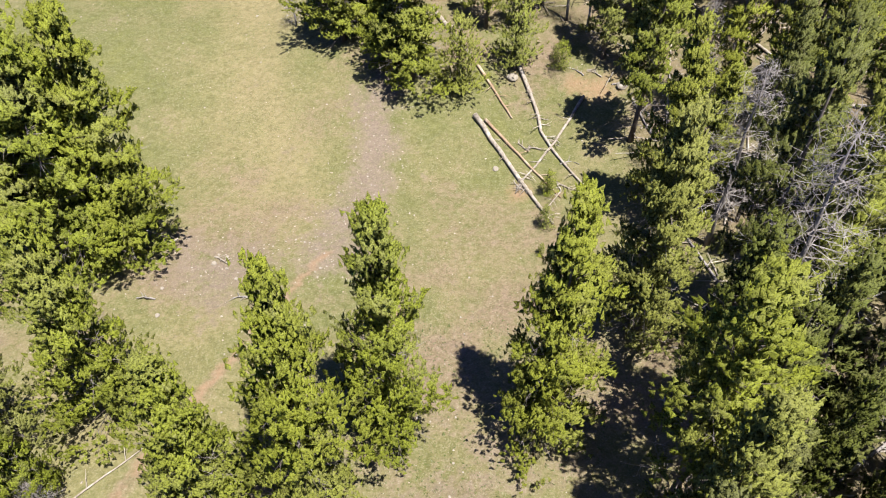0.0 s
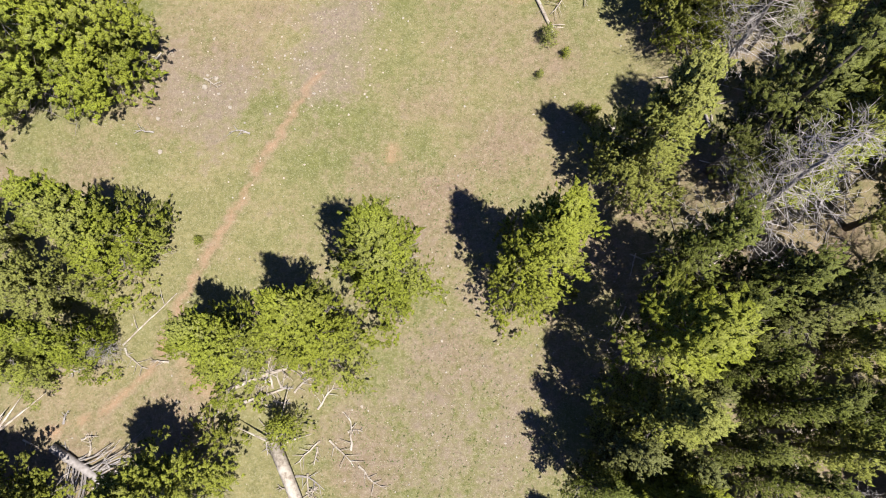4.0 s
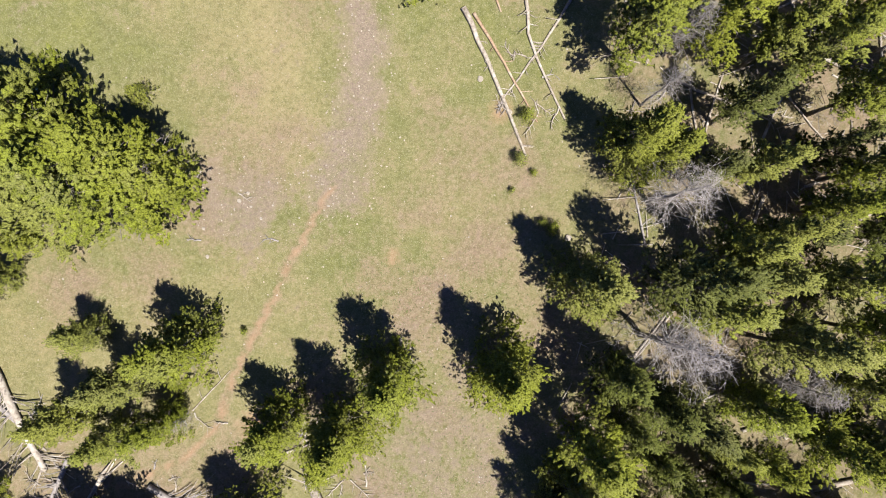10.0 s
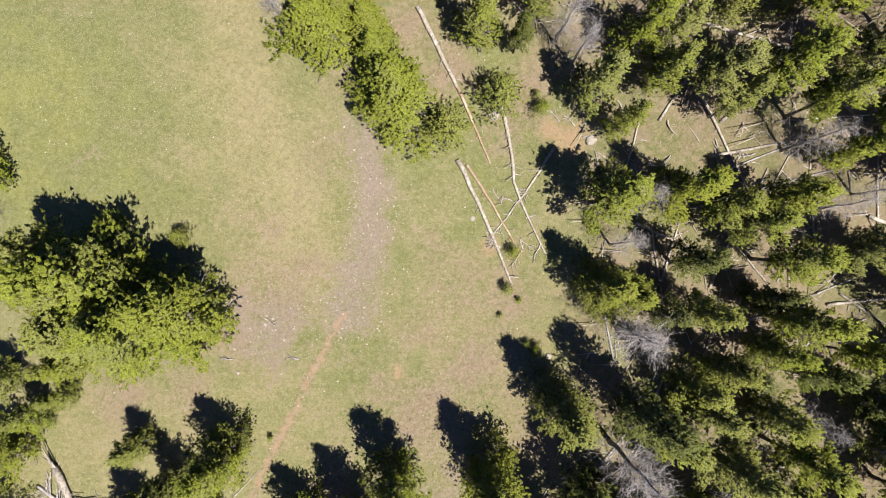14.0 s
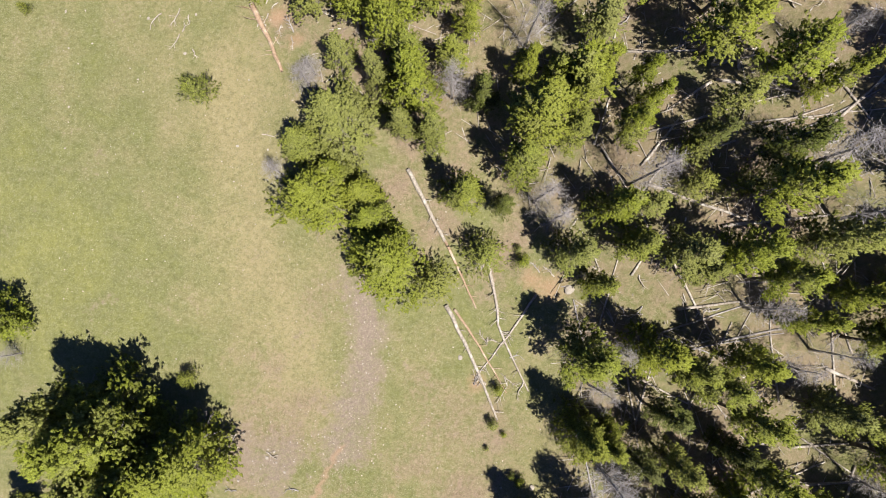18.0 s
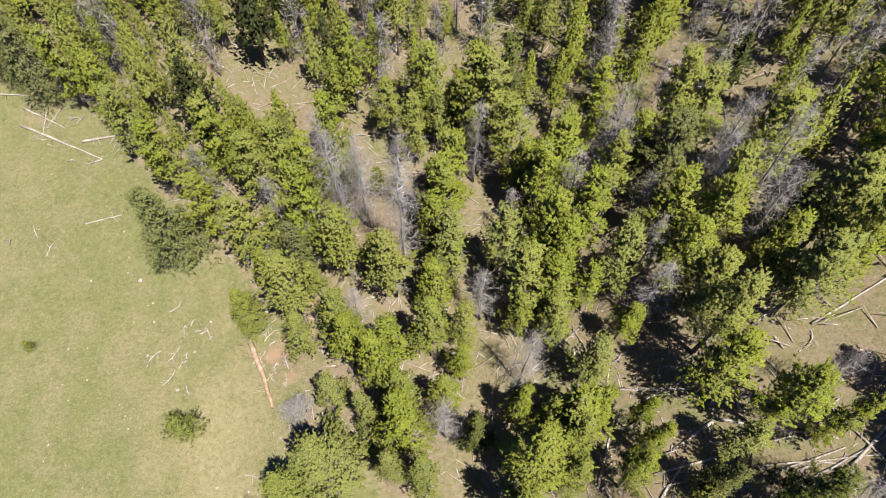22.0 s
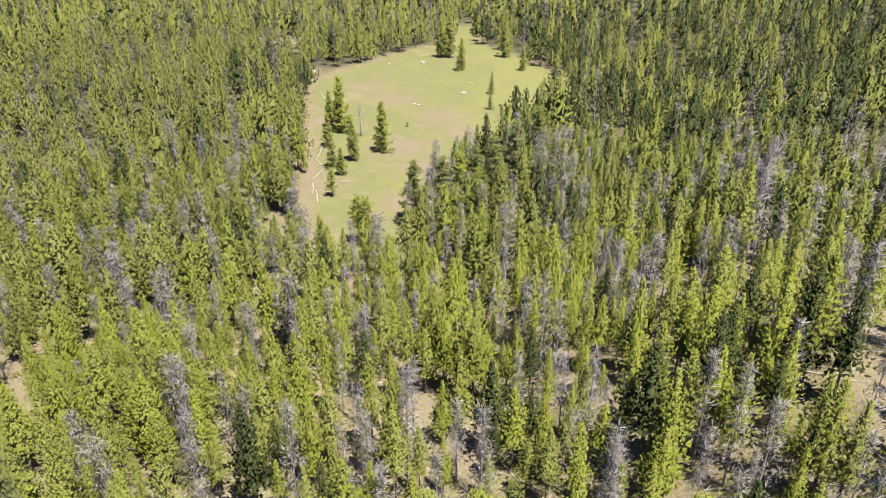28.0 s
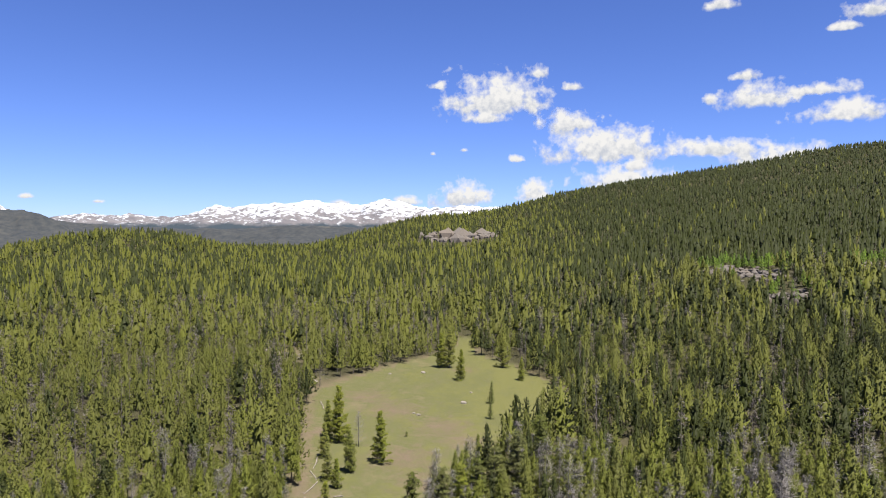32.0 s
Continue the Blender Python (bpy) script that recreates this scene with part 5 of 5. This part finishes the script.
log([(-9.6, 10.8), (-7.6, 11.5)], 0.1, 0.05, LOGWOOD, "pale fallen trunk under young pines", 8, 22, "fallen_log", 1.0)
log([(-27.5, 13.0), (-30.5, 15.2)], 0.2, 0.1, DEADWOOD, "grey rotting trunk among dead branches", 20, 23, "fallen_log", 1.8)
log([(-34.0, 19.0), (-30.8, 18.2)], 0.3, 0.2, DEADWOOD, "thick grey fallen trunk under pines", 12, 24, "fallen_log", 1.5)
log([(-24.0, 10.4), (-25.2, 7.6)], 0.2, 0.12, DEADWOOD, "grey rotting trunk among dead branches", 18, 10, "fallen_log", 1.6)


for a, b, c, d in ((-29.7, 221.8, -29.3, 213.5), (-29.6, 212.0, -27.0, 206.0), (-26.6, 204.8, -28.2, 197.0), (-27.6, 195.0, -26.4, 188.5), (-26.0, 190.4, -24.6, 183.5), (-21.4, 195.4, -19.4, 196.2), (-36.0, 268, -39.0, 278)):
    log([(a, b), ((a + c) / 2 + 0.2, (b + d) / 2), (c, d)], 0.17, 0.08, LOGWOOD, "bleached broken trunk at the far meadow's edge", 7, int(30 + b), "fallen_log", 1.5)


def dead_branch(x, y, long_, turn, seed, material=None):
    """A crooked dead branch that lies on the ground, forked into twigs."""
    rng = np.random.default_rng(seed)
    q = np.linspace(0, 1, 6)
    bend = rng.uniform(-0.5, 0.5)
    p = np.stack([q * long_, bend * long_ * q * (1 - q) + rng.normal(size=6) * 0.02 * long_, 0.05 + 0.10 * np.sin(q * 3.1) * rng.uniform(0.3, 1)], 1)
    bits = [limb(p, 0.06 * (1 - 0.75 * q), 5)]
    for k in (1, 2, 3, 3, 4):
        e = p[k] + np.array([0.3 * long_ * rng.uniform(0.4, 1), rng.choice([-1, 1]) * long_ * rng.uniform(0.15, 0.35), rng.uniform(0.0, 0.25)])
        bits.append(tubes(p[k], e, 0.022, 0.008, 4))
    ob = new("dead_branch", tri_mesh("dead_branch", *join(*bits), [material or LOGWOOD]))
    ob.matrix_world = pose(x, y, float(land(x, y)), 0, 0, turn)
    tagged(ob, "crooked bleached dead branch lying on the ground", "branch", "dead branches")


rb = random.Random(5)
for x, y, spread, many in ((-5.4, 8.4, 1.2, 10), (-5.2, 5.6, 1.2, 9), (-8.4, 11.6, 1.0, 8), (-12.5, 27.5, 1.4, 3), (-29, 14, 2.5, 8), (-8.0, 10.6, 1.2, 4), (-17.0, 8.2, 1.6, 8), (-24.0, 8.6, 1.6, 9), (-16.2, 24.9, 1.5, 2), (-14.2, 13.6, 0.8, 2), (5.0, 35.0, 1.2, 4), (8.6, 34.4, 1.0, 4),
                           (6.8, 37.5, 1.0, 4), (-10.5, 66.5, 1.5, 5), (-30, 86, 2.5, 6), (-12, 55, 1.0, 3), (12, 43, 1.5, 4), (24, 60, 3, 8), (33, 58, 3, 8), (24, 51, 3, 6), (-19.0, 67.5, 1.6, 6), (-21.5, 66.5, 1.5, 3), (-18.5, 63.8, 1.5, 3), (-36.7, 77, 2, 3), (-36, 88, 3, 7), (-11.0, 63.5, 1.2, 6), (18, 40, 3.5, 14), (26, 33, 4, 14), (17, 49, 3, 12), (26, 44, 3.5, 12), (20, 31, 3, 10), (30, 52, 3.5, 12), (17, 62, 3.5, 10), (10, 68, 3.5, 8)):
    for k in range(many):
        dead_branch(x + rb.gauss(0, spread), y + rb.gauss(0, spread * 0.8), rb.uniform(0.6, 1.8), rb.uniform(0, 360), k * 7 + int(x * 3 + 200), rb.choice((LOGWOOD, LOGWOOD, DEADWOOD)))

rl = random.Random(21)
count = 0
while count < 84:
    x, y = (rl.uniform(13, 45), rl.uniform(8, 66)) if count % 2 else (rl.uniform(-25, 60), rl.uniform(12, 130))
    if x < 8 and y < 90 or abs(x) > 12 + 0.62 * max(0, y - 0) or bool(inside(NEAR_MEADOW, x, y)):
        continue
    a, long_ = rl.gauss(0.4, 0.9), rl.uniform(4, 10)
    r = rl.uniform(0.07, 0.12)
    log([(x, y), (x + math.cos(a) * long_ / 2, y + math.sin(a) * long_ / 2), (x + math.cos(a) * long_, y + math.sin(a) * long_)], r, r * 0.5, rl.choice((LOGWOOD, LOGWOOD, DEADWOOD)), WOODLOG, 4, count)
    count += 1

# ---- stones and grass ----
ICO_V, ICO_F = None, None
bm = bmesh.new()
bmesh.ops.create_icosphere(bm, subdivisions=1, radius=1)
ICO_V = np.array([v.co[:] for v in bm.verts])
ICO_F = np.array([[v.index for v in f.verts] for f in bm.faces])
bm.free()


def stones(name, x, y, size, material, label, seed, kind="stuff", tall=1.0):
    rng = np.random.default_rng(seed)
    n = len(x)
    v = ICO_V[None] * rng.uniform(0.75, 1.2, (n, len(ICO_V), 1)) * size[:, None, None] * np.stack([rng.uniform(0.7, 1.3, n), rng.uniform(0.7, 1.3, n), rng.uniform(0.35, 0.6, n) * tall], 1)[:, None]
    v = v + np.stack([x, y, land(x, y) + size * 0.1], 1)[:, None]
    f = (ICO_F[None] + (np.arange(n) * len(ICO_V))[:, None, None]).reshape(-1, 3)
    tagged(new(name, tri_mesh(name, v.reshape(-1, 3), f, [material])), label, "stones", kind=kind)


rng = np.random.default_rng(31)
sx, sy = rng.uniform(-30, 12, 16000), rng.uniform(2, 62, 16000)
wash = edge_distance(WASH, sx, sy, False)
odds = 0.09 + 1.2 * np.exp(-(wash / 2.6) ** 4) + 0.6 * np.exp(-(((sx + 12.5) / 4) ** 2 + ((sy - 28) / 3.5) ** 2)) + 0.35 * np.exp(-(((sx - 0) / 6) ** 2 + ((sy - 9) / 6) ** 2))
keep = (rng.uniform(0, 1, 16000) < odds) & inside(NEAR_MEADOW, sx, sy)
lone = rng.uniform(0, 1, (60, 2)) * [22, 30] + [-30, 52]
sx, sy, keep = np.concatenate([sx[keep], lone[:, 0]]), np.concatenate([sy[keep], lone[:, 1]]), slice(None)
stones("stones", sx[keep], sy[keep], 0.02 + 0.055 * rng.uniform(0, 1, len(sx)) ** 3 + 0.06 * (np.arange(len(sx)) >= len(sx) - 60), STONE, "small pale stones scattered over the meadow", 32)


def boulder(x, y, r, seed, label="pale grey boulder half sunk in the grass", name="boulder", material=None, flat=0.6):
    bm = bmesh.new()
    bmesh.ops.create_icosphere(bm, subdivisions=3, radius=r)
    off = Vector((seed * 3.1, seed * 1.7, 0))
    for v in bm.verts:
        v.co *= 1 + 0.30 * noise.noise(v.co / r * 0.9 + off) + 0.10 * noise.noise(v.co / r * 2.7 + off)
        v.co.z *= flat
    me = bpy.data.meshes.new(name)
    bm.to_mesh(me)
    bm.free()
    me.materials.append(material or STONE)
    ob = new(name, me)
    ob.matrix_world = pose(x, y, float(land(x, y)) + r * flat * 0.25, 0, 0, seed * 50)
    tagged(ob, label, "boulder", "boulders")


for k, (x, y, r) in enumerate(((4.9, 44.0, 0.42), (9.4, 25.4, 0.22), (-19.5, 61.6, 0.14), (-12.9, 27.8, 0.14), (-12.3, 28.3, 0.12), (-12.1, 27.4, 0.09), (-12.8, 28.5, 0.08), (-11.4, 26.6, 0.1), (-15.3, 25.9, 0.11), (-15.0, 24.0, 0.13), (3.4, 36.2, 0.2), (5.4, 34.0, 0.2), (-24.6, 71.6, 0.2),
                               (-22.6, 67.6, 0.12), (-22.6, 64.6, 0.11), (12.2, 42.0, 0.4),
                               (-5.5, 262, 0.7), (-7.0, 264, 0.5), (9.0, 277, 1.0), (12.0, 292, 0.5), (-6.0, 325, 1.0), (-19.0, 322, 0.6), (20.5, 247, 0.4))):
    boulder(x, y, r, k + 1)

# rock outcrop on the knoll and scree on the hillside
rng = np.random.default_rng(41)
n = 95
across = rng.normal(0, 32, n).clip(-70, 70)
stones("rock_outcrop", OUTCROP[0] + across, OUTCROP[1] + rng.uniform(-24, 66, n), (3.0 + 14.0 * rng.uniform(0, 1, n) ** 1.6) * (1.25 - np.abs(across) / 70 * 0.8), ROCK, "grey and tan rock outcrop on a wooded knoll", 42, tall=1.7)
for k, (cx, cy) in enumerate(SCREE):
    n = 90
    stones("scree", cx + rng.normal(size=n) * 10, cy + rng.normal(size=n) * 13 - 4, rng.uniform(0.8, 3.2, n), ROCK, "grey boulder scree on the wooded hillside", 43 + k, tall=1.4)

gap_x, gap_y = np.concatenate([rng.normal(bx, br * 0.5, 16) for bx, by, br in WOOD_GAPS[:5]]), np.concatenate([rng.normal(by, br * 0.5, 16) for bx, by, br in WOOD_GAPS[:5]])
stones("scree", gap_x, gap_y, rng.uniform(0.4, 1.6, len(gap_x)), STONE, "pale boulders in a bare opening of the forest", 49)

# tufts of grass in the near meadow
n = 64000
gx, gy = rng.uniform(-45, 14, n), rng.uniform(2, 92, n)
keep = inside(NEAR_MEADOW, gx, gy) & (edge_distance(TRAIL, gx, gy, False) > 0.35)
c = np.stack([gx, gy, land(gx, gy)], 1)[keep]
v, f, tint, nor = sprays(rng, c, rng.uniform(0.05, 0.11, len(c)), 3, 4.5, 0.4, 1e9)
tagged(new("grass", tri_mesh("grass", v, f, [BLADE], {"tint": tint}, None, True, nor)), "short green and straw-coloured grass tufts", "grass", kind="stuff")

n = 5000
gx, gy = rng.uniform(-6, 11, n), rng.uniform(0, 24, n)
keep = inside(NEAR_MEADOW, gx, gy)
c = np.stack([gx, gy, land(gx, gy)], 1)[keep]
v, f, tint, nor = sprays(rng, c, rng.uniform(0.05, 0.12, len(c)), 6, 0.7, 0.5, 1e9)
tagged(new("grass", tri_mesh("grass", v, f, [BLADE], {"tint": tint * 0.25}, None, True, nor)), "small dark green weeds dotted over stony ground", "grass", kind="stuff")

# dead sticks and broken branches on the forest floor
n = 7000
sx, sy = rng.uniform(-30, 62, n), rng.uniform(0, 135, n)
keep = ~inside(NEAR_MEADOW, sx, sy) & (np.abs(sx) < 14 + 0.6 * sy)
a, long_ = rng.uniform(0, 6.283, n), rng.uniform(0.5, 2.6, n)
p = np.stack([sx, sy, land(sx, sy) + 0.05], 1)[keep]
q = p + (np.stack([np.cos(a), np.sin(a), 0.04 + 0 * a], 1) * long_[:, None])[keep]
tagged(new("fallen_branches", tri_mesh("fallen_branches", *tubes(p, q, 0.045, 0.02, 4), [LOGWOOD])), "pale broken branches littering the forest floor", "deadwood", kind="stuff")
